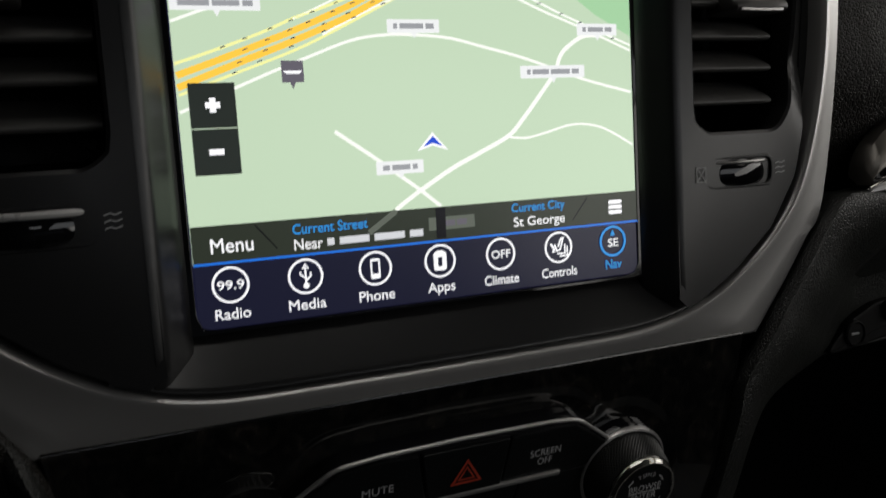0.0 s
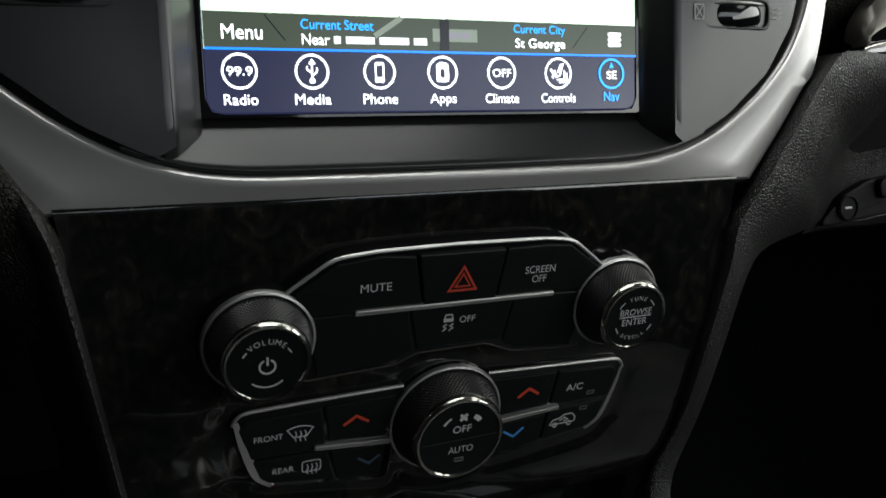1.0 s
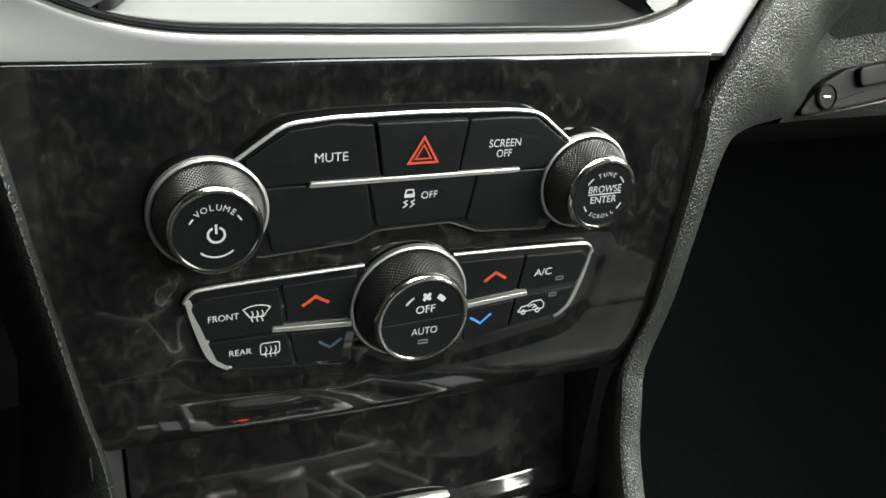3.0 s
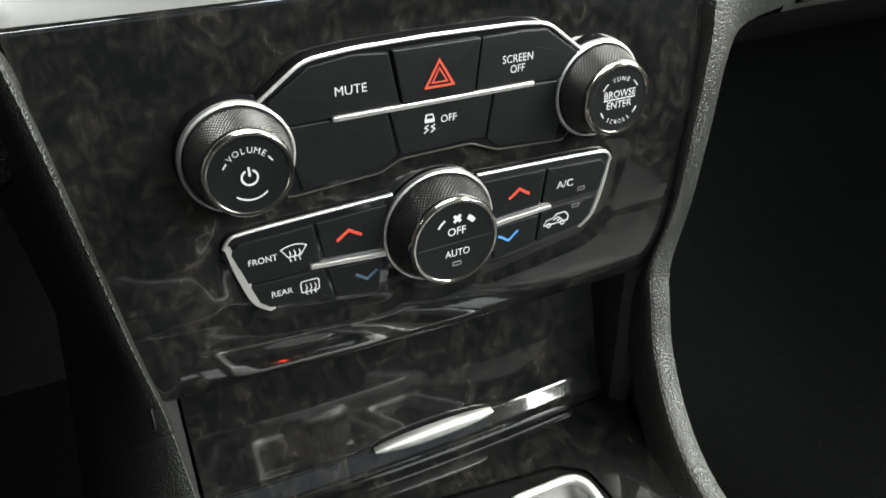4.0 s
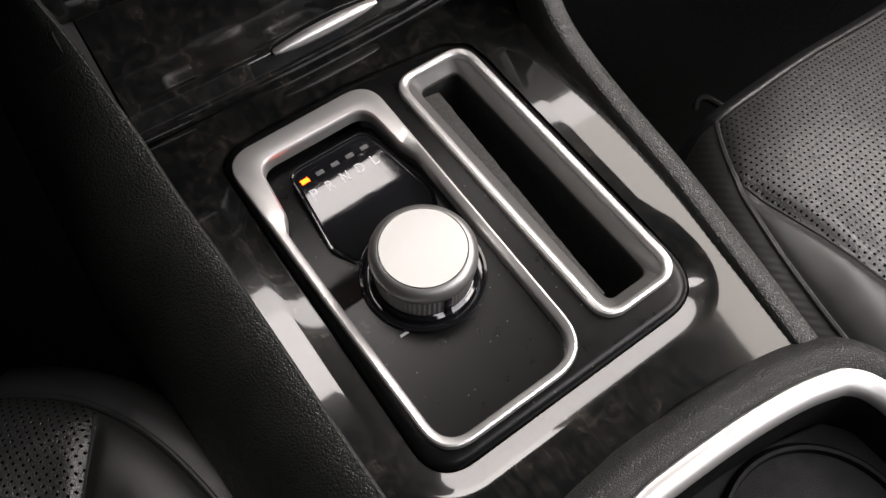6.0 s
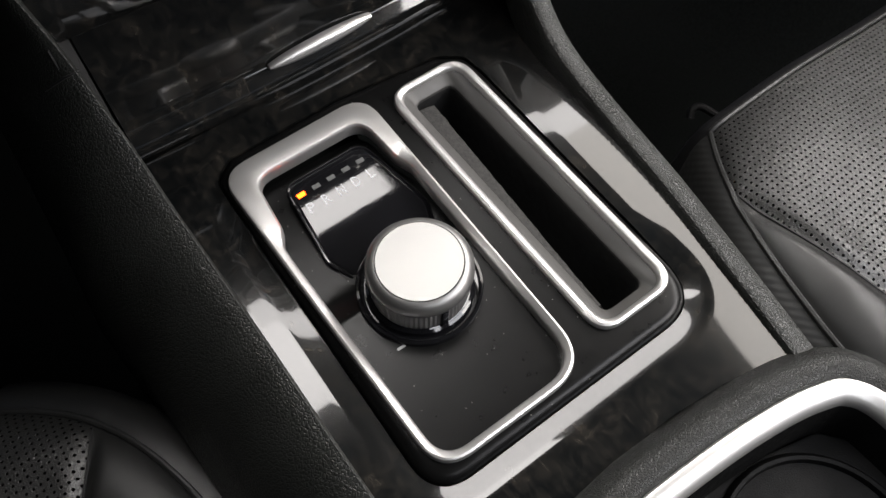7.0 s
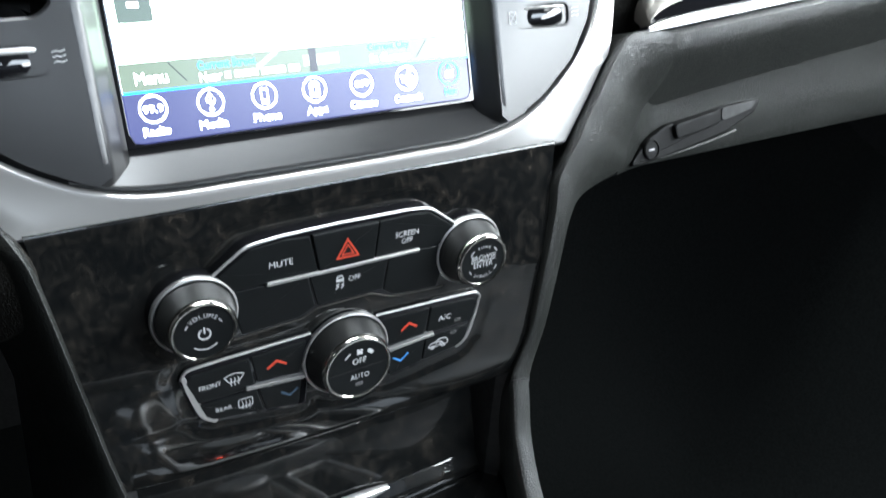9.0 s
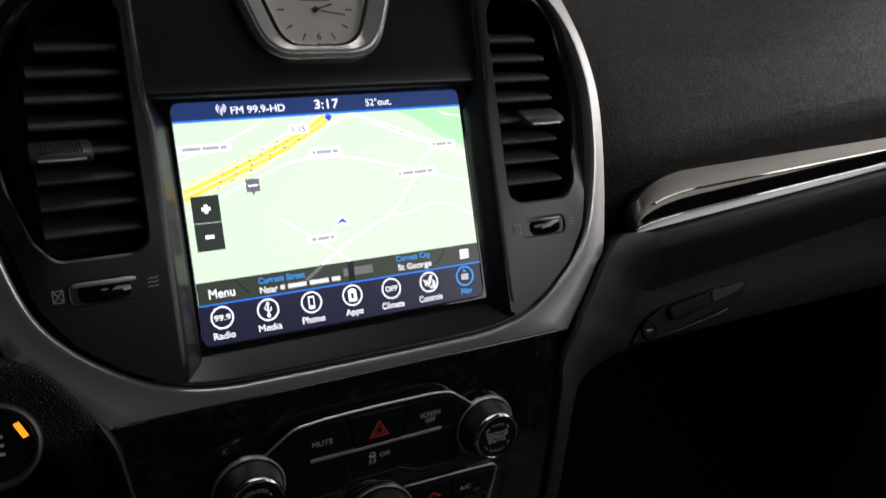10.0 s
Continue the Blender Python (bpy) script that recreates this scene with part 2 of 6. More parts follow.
CABIN = material("dark_cabin_trim", (0.009, 0.009, 0.009), 0.8, vary=0.2, spec=0.2)
# white, red and blue printing gets a faint added glow of its own
PRINT = material("white_printing", (0.42, 0.42, 0.42), 0.5, vary=0, emit=(0.8, 0.85, 0.9), emit_strength=0.055)
LAMP_OFF = material("unlit_small_lamp", (0.10, 0.10, 0.10), 0.5, vary=0)
PRINT_DIM = material("grey_printing", (0.42, 0.42, 0.42), 0.5, vary=0)
GEAR_LAMP = material("unlit_grey_lamp", (0.10, 0.10, 0.10), 0.4, vary=0)
GEAR_LETTER = material("backlit_white_letter", (0.4, 0.4, 0.4), 0.5, vary=0, emit=(0.9, 0.93, 1.0), emit_strength=0.22)
GEAR_AMBER = material("lit_gear_lamp", (0.3, 0.1, 0.0), 0.4, vary=0, emit=(1.0, 0.036, 0.001), emit_strength=24.0)
RED = material("red_printing", (0.42, 0.045, 0.02), 0.5, vary=0, emit=(1.0, 0.10, 0.04), emit_strength=0.026)
BLUE = material("blue_printing", (0.06, 0.22, 0.55), 0.5, vary=0, emit=(0.08, 0.3, 0.8), emit_strength=0.06)
AMBER_BRIGHT = material("bright_amber_led", (0.3, 0.1, 0.0), 0.4, vary=0, emit=(1.0, 0.27, 0.01), emit_strength=9.0)
DIAL = material("cream_clock_dial", (0.55, 0.53, 0.48), 0.5, vary=0.05)
INK = material("dark_ink", (0.02, 0.02, 0.02), 0.5, vary=0)


# ---- mesh helpers: every outline is a list of (across, along) in millimetres in a frame of reference ----
def thing(name, label, category, base=(0, 0, 0), frame_m=CAR, group="", kind=""):
    e = new(name)
    e.empty_display_size = 0.02
    e.location = frame_m @ Vector(base)
    return tagged(e, label, category, group, kind)


def part(name, bm, mat, parent=None, label="", smooth=True, sharp=35):
    bmesh.ops.recalc_face_normals(bm, faces=bm.faces)
    me = bpy.data.meshes.new(name)
    bm.to_mesh(me)
    bm.free()
    me.materials.append(mat)
    if smooth:
        me.shade_smooth()
        me.set_sharp_from_angle(angle=radians(sharp))
    ob = new(name, me)
    if parent:
        ob.parent = parent
        if not parent.parent:
            ob.matrix_parent_inverse = Matrix.Translation(-parent.location)
    return tagged(ob, label)


def rounded(pts, r=2.0, n=5):
    """Rounds the corners of a polygon; a point may bring its own radius."""
    out, k = [], len(pts)
    for i in range(k):
        p = Vector(pts[i][:2])
        rad = pts[i][2] if len(pts[i]) > 2 else r
        a, b = Vector(pts[i - 1][:2]) - p, Vector(pts[(i + 1) % k][:2]) - p
        la, lb = a.length, b.length
        a, b = a / la, b / lb
        half = math.acos(max(-1, min(1, a.dot(b)))) / 2
        cut = min(rad / max(math.tan(half), 0.05), 0.48 * la, 0.48 * lb)
        if rad <= 0 or half > 1.55:
            out.append((p.x, p.y))
            continue
        for j in range(n + 1):
            t = j / n
            q = (p + a * cut) * (1 - t) ** 2 + p * 2 * t * (1 - t) + (p + b * cut) * t * t
            out.append((q.x, q.y))
    return out


def rect(x0, x1, y0, y1, r=2.0, n=5):
    return rounded([(x0, y0), (x1, y0), (x1, y1), (x0, y1)], r, n)


def resample(loop, n):
    pts = [Vector(p) for p in loop]
    seg = [(pts[(i + 1) % len(pts)] - pts[i]).length for i in range(len(pts))]
    total, out, i, run = sum(seg), [], 0, 0.0
    for k in range(n):
        want = total * k / n
        while i < len(seg) - 1 and run + seg[i] < want:
            run += seg[i]
            i += 1
        t = (want - run) / seg[i] if seg[i] else 0
        out.append(tuple(pts[i].lerp(pts[(i + 1) % len(pts)], t)))
    return out


def offset(loop, d):
    """Moves an outline outwards by d."""
    k = len(loop)
    area = sum(loop[i][0] * loop[(i + 1) % k][1] - loop[(i + 1) % k][0] * loop[i][1] for i in range(k))
    s, out = (1 if area > 0 else -1), []
    for i in range(k):
        a, b, c = Vector(loop[i - 1]), Vector(loop[i]), Vector(loop[(i + 1) % k])
        e, f = (b - a), (c - b)
        e = e.normalized() if e.length > 1e-9 else f.normalized()
        f = f.normalized() if f.length > 1e-9 else e
        nrm = Vector((e.y + f.y, -e.x - f.x))
        nrm = nrm.normalized() if nrm.length > 1e-9 else Vector((e.y, -e.x))
        m = b + nrm * s * d / max(nrm.dot(Vector((e.y, -e.x))), 0.5)
        out.append((m.x, m.y))
    return out


def loft(F, loops, cap0=False, cap1=False, closed=True, scale=0.001, bm=None):
    """A skin through loops of (across, along, out)."""
    bm = bm or bmesh.new()
    rows = [[bm.verts.new(F @ (Vector(p) * scale)) for p in loop] for loop in loops]
    n = len(rows[0])
    for r0, r1 in zip(rows, rows[1:]):
        for i in range(n if closed else n - 1):
            bm.faces.new((r0[i], r0[(i + 1) % n], r1[(i + 1) % n], r1[i]))
    if cap0:
        bm.faces.new(list(reversed(rows[0])))
    if cap1:
        bm.faces.new(rows[-1])
    return bm


def level(loop, h):
    return [(p[0], p[1], h) for p in loop]


def plate(F, outline, h0, h1, bev=0.5, bm=None):
    """A slab with a rounded front edge."""
    return loft(F, [level(outline, h0), level(outline, h1 - bev), level(offset(outline, -bev * 0.3), h1 - bev * 0.3),
                    level(offset(outline, -bev), h1), level(offset(outline, -bev * 1.4), h1)], True, True, bm=bm)


def ring(F, outer, inner, h0, h1, bev=0.6, n=96, h2=None):
    """A frame between two outlines; h2: height of its inner edge."""
    o, i = resample(outer, n), resample(inner, n)
    h2 = h1 if h2 is None else h2
    return loft(F, [level(o, h0), level(o, h1 - bev), level(offset(o, -bev * 0.35), h1 - bev * 0.3), level(offset(o, -bev), h1), level(offset(o, -bev * 1.3), h1),
                    level(offset(i, bev * 1.3), h2), level(offset(i, bev), h2), level(offset(i, bev * 0.35), h2 - bev * 0.3), level(i, h2 - bev), level(i, h0), level(o, h0)])


def revolve(F, cx, cy, profile, n=48, knurl=0.0, cap=False, a0=0.0):
    """Turns (radius, out) round an axis at (cx, cy); knurl: height of diamond teeth."""
    loops = []
    for k, (r, h) in enumerate(profile):
        loops.append([(cx + (r + (knurl if (j + k) % 2 else 0)) * math.cos(a0 + 2 * math.pi * j / n),
                       cy + (r + (knurl if (j + k) % 2 else 0)) * math.sin(a0 + 2 * math.pi * j / n), h) for j in range(n)])
    if knurl:
        bm = bmesh.new()
        rows = [[bm.verts.new(F @ (Vector(p) * 0.001)) for p in loop] for loop in loops]
        for k, (r0, r1) in enumerate(zip(rows, rows[1:])):
            for j in range(n):
                a, b, c, d = r0[j], r0[(j + 1) % n], r1[(j + 1) % n], r1[j]
                if (j + k) % 2:
                    bm.faces.new((a, b, c))
                    bm.faces.new((a, c, d))
                else:
                    bm.faces.new((b, c, d))
                    bm.faces.new((b, d, a))
        return bm
    return loft(F, loops, False, cap)


def disc(F, cx, cy, r, h, n=40, dish=0.0):
    loops = [[(cx + q * r * math.cos(2 * math.pi * j / n), cy + q * r * math.sin(2 * math.pi * j / n), h - dish * (1 - q * q))
              for j in range(n)] for q in (1.0, 0.75, 0.5, 0.25, 0.02)]
    return loft(F, loops, False, True)


def tube(F, pts, r, n=8, closed=False, scale=0.001, flat=1.0):
    """A round bar along points."""
    bm, rows, k = bmesh.new(), [], len(pts)
    P = [Vector(p) for p in pts]
    for i in range(k):
        d = (P[(i + 1) % k] - P[i - 1]) if closed else (P[min(i + 1, k - 1)] - P[max(i - 1, 0)])
        d.normalize()
        up = Vector((0, 0, 1)) if abs(d.z) < 0.9 else Vector((0, 1, 0))
        s = d.cross(up).normalized()
        u = s.cross(d)
        rows.append([bm.verts.new(F @ ((P[i] + s * r * math.cos(2 * math.pi * j / n) + u * r * flat * math.sin(2 * math.pi * j / n)) * scale)) for j in range(n)])
    for i in range(k if closed else k - 1):
        a, b = rows[i], rows[(i + 1) % k]
        for j in range(n):
            bm.faces.new((a[j], a[(j + 1) % n], b[(j + 1) % n], b[j]))
    if not closed:
        bm.faces.new(rows[0])
        bm.faces.new(list(reversed(rows[-1])))
    return bm


def ribbon(F, pts, w, h, closed=False, bm=None, thick=0.12):
    """A flat printed line."""
    bm, P, k = bm or bmesh.new(), [Vector(p) for p in pts], len(pts)
    left, right = [], []
    for i in range(k):
        a = P[i - 1] if (i or closed) else P[i]
        c = P[(i + 1) % k] if (i < k - 1 or closed) else P[i]
        d0 = (P[i] - a).normalized() if (P[i] - a).length else (c - P[i]).normalized()
        d1 = (c - P[i]).normalized() if (c - P[i]).length else d0
        nn = Vector((-(d0.y + d1.y), d0.x + d1.x))
        nn = nn.normalized() if nn.length > 1e-6 else Vector((-d0.y, d0.x))
        m = w / 2 / max(nn.dot(Vector((-d0.y, d0.x))), 0.4)
        left.append(P[i] + nn * m)
        right.append(P[i] - nn * m)
    rows = [[bm.verts.new(F @ Vector((q.x / 1000, q.y / 1000, hh / 1000))) for q, hh in ((l, h - thick), (l, h), (r, h), (r, h - thick))] for l, r in zip(left, right)]
    for i in range(k if closed else k - 1):
        a, c = rows[i], rows[(i + 1) % k]
        for j in range(3):
            bm.faces.new((a[j], a[j + 1], c[j + 1], c[j]))
    if not closed:
        bm.faces.new(rows[0])
        bm.faces.new(rows[-1])
    return bm


def arc(cx, cy, r, a0, a1, n=16):
    return [(cx + r * math.cos(radians(a0 + (a1 - a0) * i / n)), cy + r * math.sin(radians(a0 + (a1 - a0) * i / n))) for i in range(n + 1)]


def curve(pts, n=6, closed=False):
    """Catmull-Rom through points of any dimension."""
    P, k, out = [Vector(p) for p in pts], len(pts), []
    for i in range(k if closed else k - 1):
        a, b, c, d = (P[(i + j) % k] if closed else P[max(0, min(k - 1, i + j))] for j in (-1, 0, 1, 2))
        for j in range(n):
            t = j / n
            out.append(tuple(0.5 * (2 * b + (c - a) * t + (2 * a - 5 * b + 4 * c - d) * t * t + (3 * b - a - 3 * c + d) * t ** 3)))
    if not closed:
        out.append(tuple(P[-1]))
    return out


def glyphs(string):
    data = bpy.data.curves.new("glyphs", "FONT")
    data.body, data.align_x, data.align_y, data.size, data.resolution_u = string, "CENTER", "CENTER", 1.0, 4
    ob = bpy.data.objects.new("glyphs", data)
    scene.collection.objects.link(ob)
    dg = bpy.context.evaluated_depsgraph_get()
    me = bpy.data.meshes.new_from_object(ob.evaluated_get(dg))
    bpy.data.objects.remove(ob)
    bpy.data.curves.remove(data)
    return me


def text(name, F, string, cx, cy, h, width, height, mat, parent, label="", weight=0.0, lean=0.0, turn=0.0, align=0):
    """Lettering of a given width and letter height in millimetres, centred (align 0) or beginning (1) at (cx, cy)."""
    me = glyphs(string)
    xs, ys = [v.co.x for v in me.vertices], [v.co.y for v in me.vertices]
    x0, x1, y0, y1 = min(xs), max(xs), min(ys), max(ys)
    sx = width / (x1 - x0)
    sy = height / (y1 - y0)
    bm = bmesh.new()
    bm.from_mesh(me)
    bpy.data.meshes.remove(me)
    if weight:
        rim = [e for e in bm.edges if len(e.link_faces) == 1]
        moves = {}
        for e in rim:
            f = e.link_faces[0]
            a, b = e.verts
            d = (b.co - a.co)
            nn = Vector((d.y, -d.x, 0))
            nn = nn.normalized() if nn.length > 1e-9 else nn
            if nn.dot((a.co + b.co) / 2 - f.calc_center_median()) < 0:
                nn = -nn
            for v in (a, b):
                moves.setdefault(v, []).append(nn)
        for v, ns in moves.items():
            s = sum(ns, Vector((0, 0, 0)))
            if s.length > 1e-6:
                v.co += s.normalized() * weight / sy
    ca, sa = math.cos(radians(turn)), math.sin(radians(turn))
    for v in bm.verts:
        px = (v.co.x - (x0 if align else (x0 + x1) / 2)) * sx
        py = (v.co.y - (y0 + y1) / 2) * sy
        px += py * lean
        v.co = F @ Vector(((cx + px * ca - py * sa) / 1000, (cy + px * sa + py * ca) / 1000, (h(cy + px * sa + py * ca) if callable(h) else h) / 1000))
    return part(name, bm, mat, parent, label, smooth=False)


def arc_text(name, F, string, cx, cy, r, mid, step, h, size, mat, parent):
    """Letters round an arc; mid: angle of its middle in degrees."""
    bm, k = bmesh.new(), len(string)
    for i, ch in enumerate(string):
        me = glyphs(ch)
        a = radians(mid - step * (i - (k - 1) / 2))
        base = len(bm.verts)
        bm.from_mesh(me)
        bpy.data.meshes.remove(me)
        bm.verts.ensure_lookup_table()
        ca, sa = (math.sin(a), -math.cos(a)) if step > 0 else (-math.sin(a), math.cos(a))
        ys = [v.co.y for v in bm.verts[base:]]
        my = (min(ys) + max(ys)) / 2
        for v in bm.verts[base:]:
            px, py = v.co.x * size, (v.co.y - my) * size
            v.co = F @ Vector(((cx + r * math.cos(a) + px * ca - py * sa) / 1000, (cy + r * math.sin(a) + px * sa + py * ca) / 1000, h / 1000))
    return part(name, bm, mat, parent, smooth=False)


# ---- the cabin that closes the place ----
def box(x0, x1, y0, y1, z0, z1, bm=None):
    return loft(CAR, [[(x0, y0, z), (x1, y0, z), (x1, y1, z), (x0, y1, z)] for z in (z0, z1)], True, True, scale=1.0, bm=bm)


def structure(name, bm, mat, label, category):
    ob = part(name, bm, mat, None, label, smooth=False)
    return tagged(ob, label, category, kind="structure")


structure("floor", box(-0.8, 0.8, -1.65, 0.95, 0.05, 0.10), CARPET, "black carpeted car floor in deep shade", "floor")


def pierced(xs, ys, holes, z0, z1):
    """A slab with rectangular openings through it."""
    solid = lambda i, j: 0 <= i < len(xs) - 1 and 0 <= j < len(ys) - 1 and not any(a <= (xs[i] + xs[i + 1]) / 2 <= b and c <= (ys[j] + ys[j + 1]) / 2 <= d for a, b, c, d in holes)
    bm = bmesh.new()
    v = {(i, j, k): bm.verts.new((x, y, z)) for i, x in enumerate(xs) for j, y in enumerate(ys) for k, z in enumerate((z0, z1))}
    for i in range(len(xs) - 1):
        for j in range(len(ys) - 1):
            if not solid(i, j):
                continue
            for k in (0, 1):
                bm.faces.new([v[i + a, j + b, k] for a, b in ((0, 0), (1, 0), (1, 1), (0, 1))])
            for di, dj, (a, b), (c, d) in ((-1, 0, (0, 0), (0, 1)), (1, 0, (1, 0), (1, 1)), (0, -1, (0, 0), (1, 0)), (0, 1, (0, 1), (1, 1))):
                if not solid(i + di, j + dj):
                    bm.faces.new([v[i + a, j + b, 0], v[i + c, j + d, 0], v[i + c, j + d, 1], v[i + a, j + b, 1]])
    bmesh.ops.delete(bm, geom=[p for p in bm.verts if not p.link_faces], context="VERTS")
    return bm


# openings cut in the unseen ceiling to hold the added lamps
holes = [(x - w / 2, x + w / 2, y - d / 2, y + d / 2) for x, y, w, d in ADDED_LAMPS]
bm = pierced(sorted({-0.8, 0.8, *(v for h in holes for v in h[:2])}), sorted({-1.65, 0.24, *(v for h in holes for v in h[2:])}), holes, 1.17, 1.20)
structure("ceiling", bm, HEADLINER, "black cloth headliner with openings made for the added lamps", "ceiling")
rows = [[(0.12 + 0.64 * i / 32, -0.30 + 0.93 * j / 32, 0.103 + 0.42 * max(0, (i - 20) / 12) ** 2.2 * min(1, max(0, (j - 8) / 6)) + 0.55 * max(0, (j - 12) / 20) ** 2) for i in range(33)] for j in range(33)]
structure("footwell_carpet", loft(CAR, rows, closed=False, scale=1.0), CARPET, "black carpet curving up the passenger footwell", "carpet").data.shade_smooth()
structure("wall_front", box(-0.8, 0.8, 0.62, 0.66, 0.10, 0.86), CABIN, "dark bulkhead under the windscreen", "wall")
for side, wx in (("left", -0.78), ("right", 0.78)):
    bm = box(wx - 0.02, wx + 0.02, -1.65, 0.66, 0.10, 0.88)
    box(wx - 0.02, wx + 0.02, -1.65, 0.30, 1.15, 1.17, bm)
    box(wx - 0.02, wx + 0.02, -1.65, -1.30, 0.88, 1.15, bm)
    # the unseen driver window is filled in to keep that side dark
    if side == "left":
        box(wx - 0.02, wx + 0.02, -1.30, 0.66, 0.88, 1.15, bm)
    structure("wall_" + side, bm, CABIN, "dark door and side trim", "wall")
bm = box(-0.76, 0.76, -1.65, -1.61, 0.10, 0.88)
box(-0.76, 0.76, -1.65, -1.61, 1.15, 1.17, bm)
structure("wall_rear", bm, CABIN, "dark rear wall below the rear window", "wall")

# ---- dashboard body behind the centre stack ----
dash = thing("dashboard", "black soft-skinned dashboard with a chrome and gloss black trim strip", "dashboard", (0.3, 0.05, 0.7))

# upper pad of the passenger side: swept profile in the stack's frame
upper = []
for x in (172, 178, 186, 196, 210, 240, 290, 350, 420, 500, 600, 740):
    k = min(1.0, max(0.0, (x - 172) / 40))
    low = 9 + 0.072 * (x - 200) if x > 200 else 9
    lip = 8 * k
    upper.append([(x, low - 8, -26), (x, low + 18, -18 + lip), (x, low + 36, -10 + lip), (x, low + 44, -5 + lip), (x, low + 60, -3 + lip), (x, 100, -8 + lip),
                  (x, 130, -17 + lip), (x, 160, -30), (x, 190, -48), (x, 214, -76), (x, 228, -120), (x, 234, -200), (x, 236, -330)])
part("upper_pad", loft(SCR, upper, closed=False), PADSKIN, dash)
top = [[(x, 199, -20), (x, 208, -60), (x, 212, -130), (x, 212, -340)] for x in (-740, -400, -190, -100, 0, 100, 190)]
part("top_pad", loft(SCR, top, closed=False), PADSKIN, dash)
left = [[(x, -60, -30), (x, -20, -16), (x, 30, -14), (x, 90, -18), (x, 150, -30), (x, 190, -60), (x, 205, -130)] for x in (-740, -500, -300, -230, -200, -184)]
part("driver_pad", loft(SCR, left, closed=False), PADSKIN, dash)


# trim strip: satin upper half, bright ridge, gloss black inlay, chrome lower edge
def strip(x, f):
    t = math.sin(min(1.0, max(0.0, (x - 205) / 60)) ** 0.62 * math.pi / 2) ** 0.8
    low = 9.5 + 0.0745 * (x - 205)
    high = low + 7 + (34 - 0.046 * (x - 205)) * t - 4 * t
    return low + (high - low) * f


XS = (205, 205.6, 206.5, 208, 210, 212.5, 215.5, 219, 223, 228, 233, 238, 243, 246.5, 252, 262, 285, 320, 370, 430, 500, 600, 740)
def strip_part(nm, f0, f1, h0, hm, h1, m_, lb, xs=XS):
    rows = [[(x, strip(x, f0(x)), h0 - 4), (x, strip(x, f0(x)), h0 + 4), (x, strip(x, (f0(x) + f1(x)) / 2), hm + 4), (x, strip(x, f1(x)), h1 + 4), (x, strip(x, f1(x)), h1 - 4)] for x in xs]
    part(nm, loft(SCR, rows, True, True, closed=True), m_, dash, lb)


taper = lambda x: min(1.0, max(0.0, (x - 205) / 300))
strip_part("satin_band", lambda x: 0.60, lambda x: 1.0, 3.0, 2.2, -1.2, SATIN_GREY, "satin grey band")
part("ridge", tube(SCR, [(x, strip(x, 0.59), 8.1) for x in (222, 225, 228, 232, 238, 245, 252, 262, 285, 320, 370, 430, 500, 600, 740)], 0.9, 8), CHROME, dash, "thin bright chrome ridge")
part("edge_line", tube(SCR, [(x, strip(x, 0.15), 5.4) for x in XS], 0.5, 8), CHROME, dash, "thin bright chrome line")
strip_part("lower_satin", lambda x: 0.44 + 0.12 * taper(x), lambda x: 0.60, 3.4, 3.6, 3.0, SATIN_GREY, "satin grey band")
strip_part("gloss_inlay", lambda x: 0.14, lambda x: 0.45 + 0.12 * taper(x), 0.2, 1.6, 3.2, GLOSS, "gloss black inlay")
strip_part("lower_edge", lambda x: 0.0, lambda x: 0.17, 3.0, 3.0, 1.4, EDGE_METAL, "satin chrome lower edge")
# leather lip under the strip and the lower face
rows = [[(x, strip(x, 0) + 1, -10), (x, strip(x, 0) - 1, 4), (x, strip(x, 0) - 5, 7.5), (x, strip(x, 0) - 11, 7), (x, strip(x, 0) - 17, 4), (x, strip(x, 0) - 25, -3),
         (x, strip(x, 0) - 36, -13), (x, strip(x, 0) - 48, -24)] for x in (192, 196, 200, 206, 215, 235, 270, 330, 400, 500, 620, 740)]
part("lower_lip", loft(SCR, rows, closed=False), LEATHER, dash, "grained leather lip")

glove = thing("glove_box", "black glove box with a recessed latch and key lock", "glove box", (0.32, 0.03, 0.66))
rows = []
for x in (200, 205, 210, 215, 220, 225, 230, 235, 240, 270, 300, 380, 480, 600, 740):
    f = max(0.0, min(1.0, (240 - x) / 78))
    f = f * f * (3 - 2 * f)
    rows.append([(x, -16 + 0.06 * (x - 200), -12 + 14 * f), (x, -28 + 0.06 * (x - 200), -20 + 28 * f), (x, -44, -27 + 34 * f), (x, -68, -33 + 30 * f), (x, -75, -38 + 28 * f), (x, -79, -60), (x, -90, -130), (x, -100, -230)])
part("lid", loft(SCR, rows, closed=False), LEATHER, glove)
# raised latch plates; their very dark plastic stands in for the recess's shade
latch = part("latch", plate(SCR, rounded([(210, -73.5), (262, -68), (300, -62), (330, -52), (338, -43), (300, -44), (246, -50), (229, -57)], 5), -36, -24.5, 1.2), BIN, glove)
part("pull", plate(SCR, rounded([(252, -60), (292, -55), (294, -45), (250, -50)], 4), -25, -21, 1.2), BIN, latch)
part("pocket", plate(SCR, rounded([(296, -54), (326, -49), (334, -43), (297, -45)], 3), -26, -23.6, 0.3), DARK, latch, "dark patch for the shaded finger pocket")
part("lock", revolve(SCR, 231, -63.5, [(6.6, -28), (6.6, -23.2), (5.9, -22.6), (5.4, -23.4), (0.2, -23.4)], 28, cap=True), BIN, latch)
part("keyhole", plate(SCR, rect(228.2, 233.4, -64.1, -62.9, 0.4), -24, -23.0, 0.2), EDGE_METAL, latch)
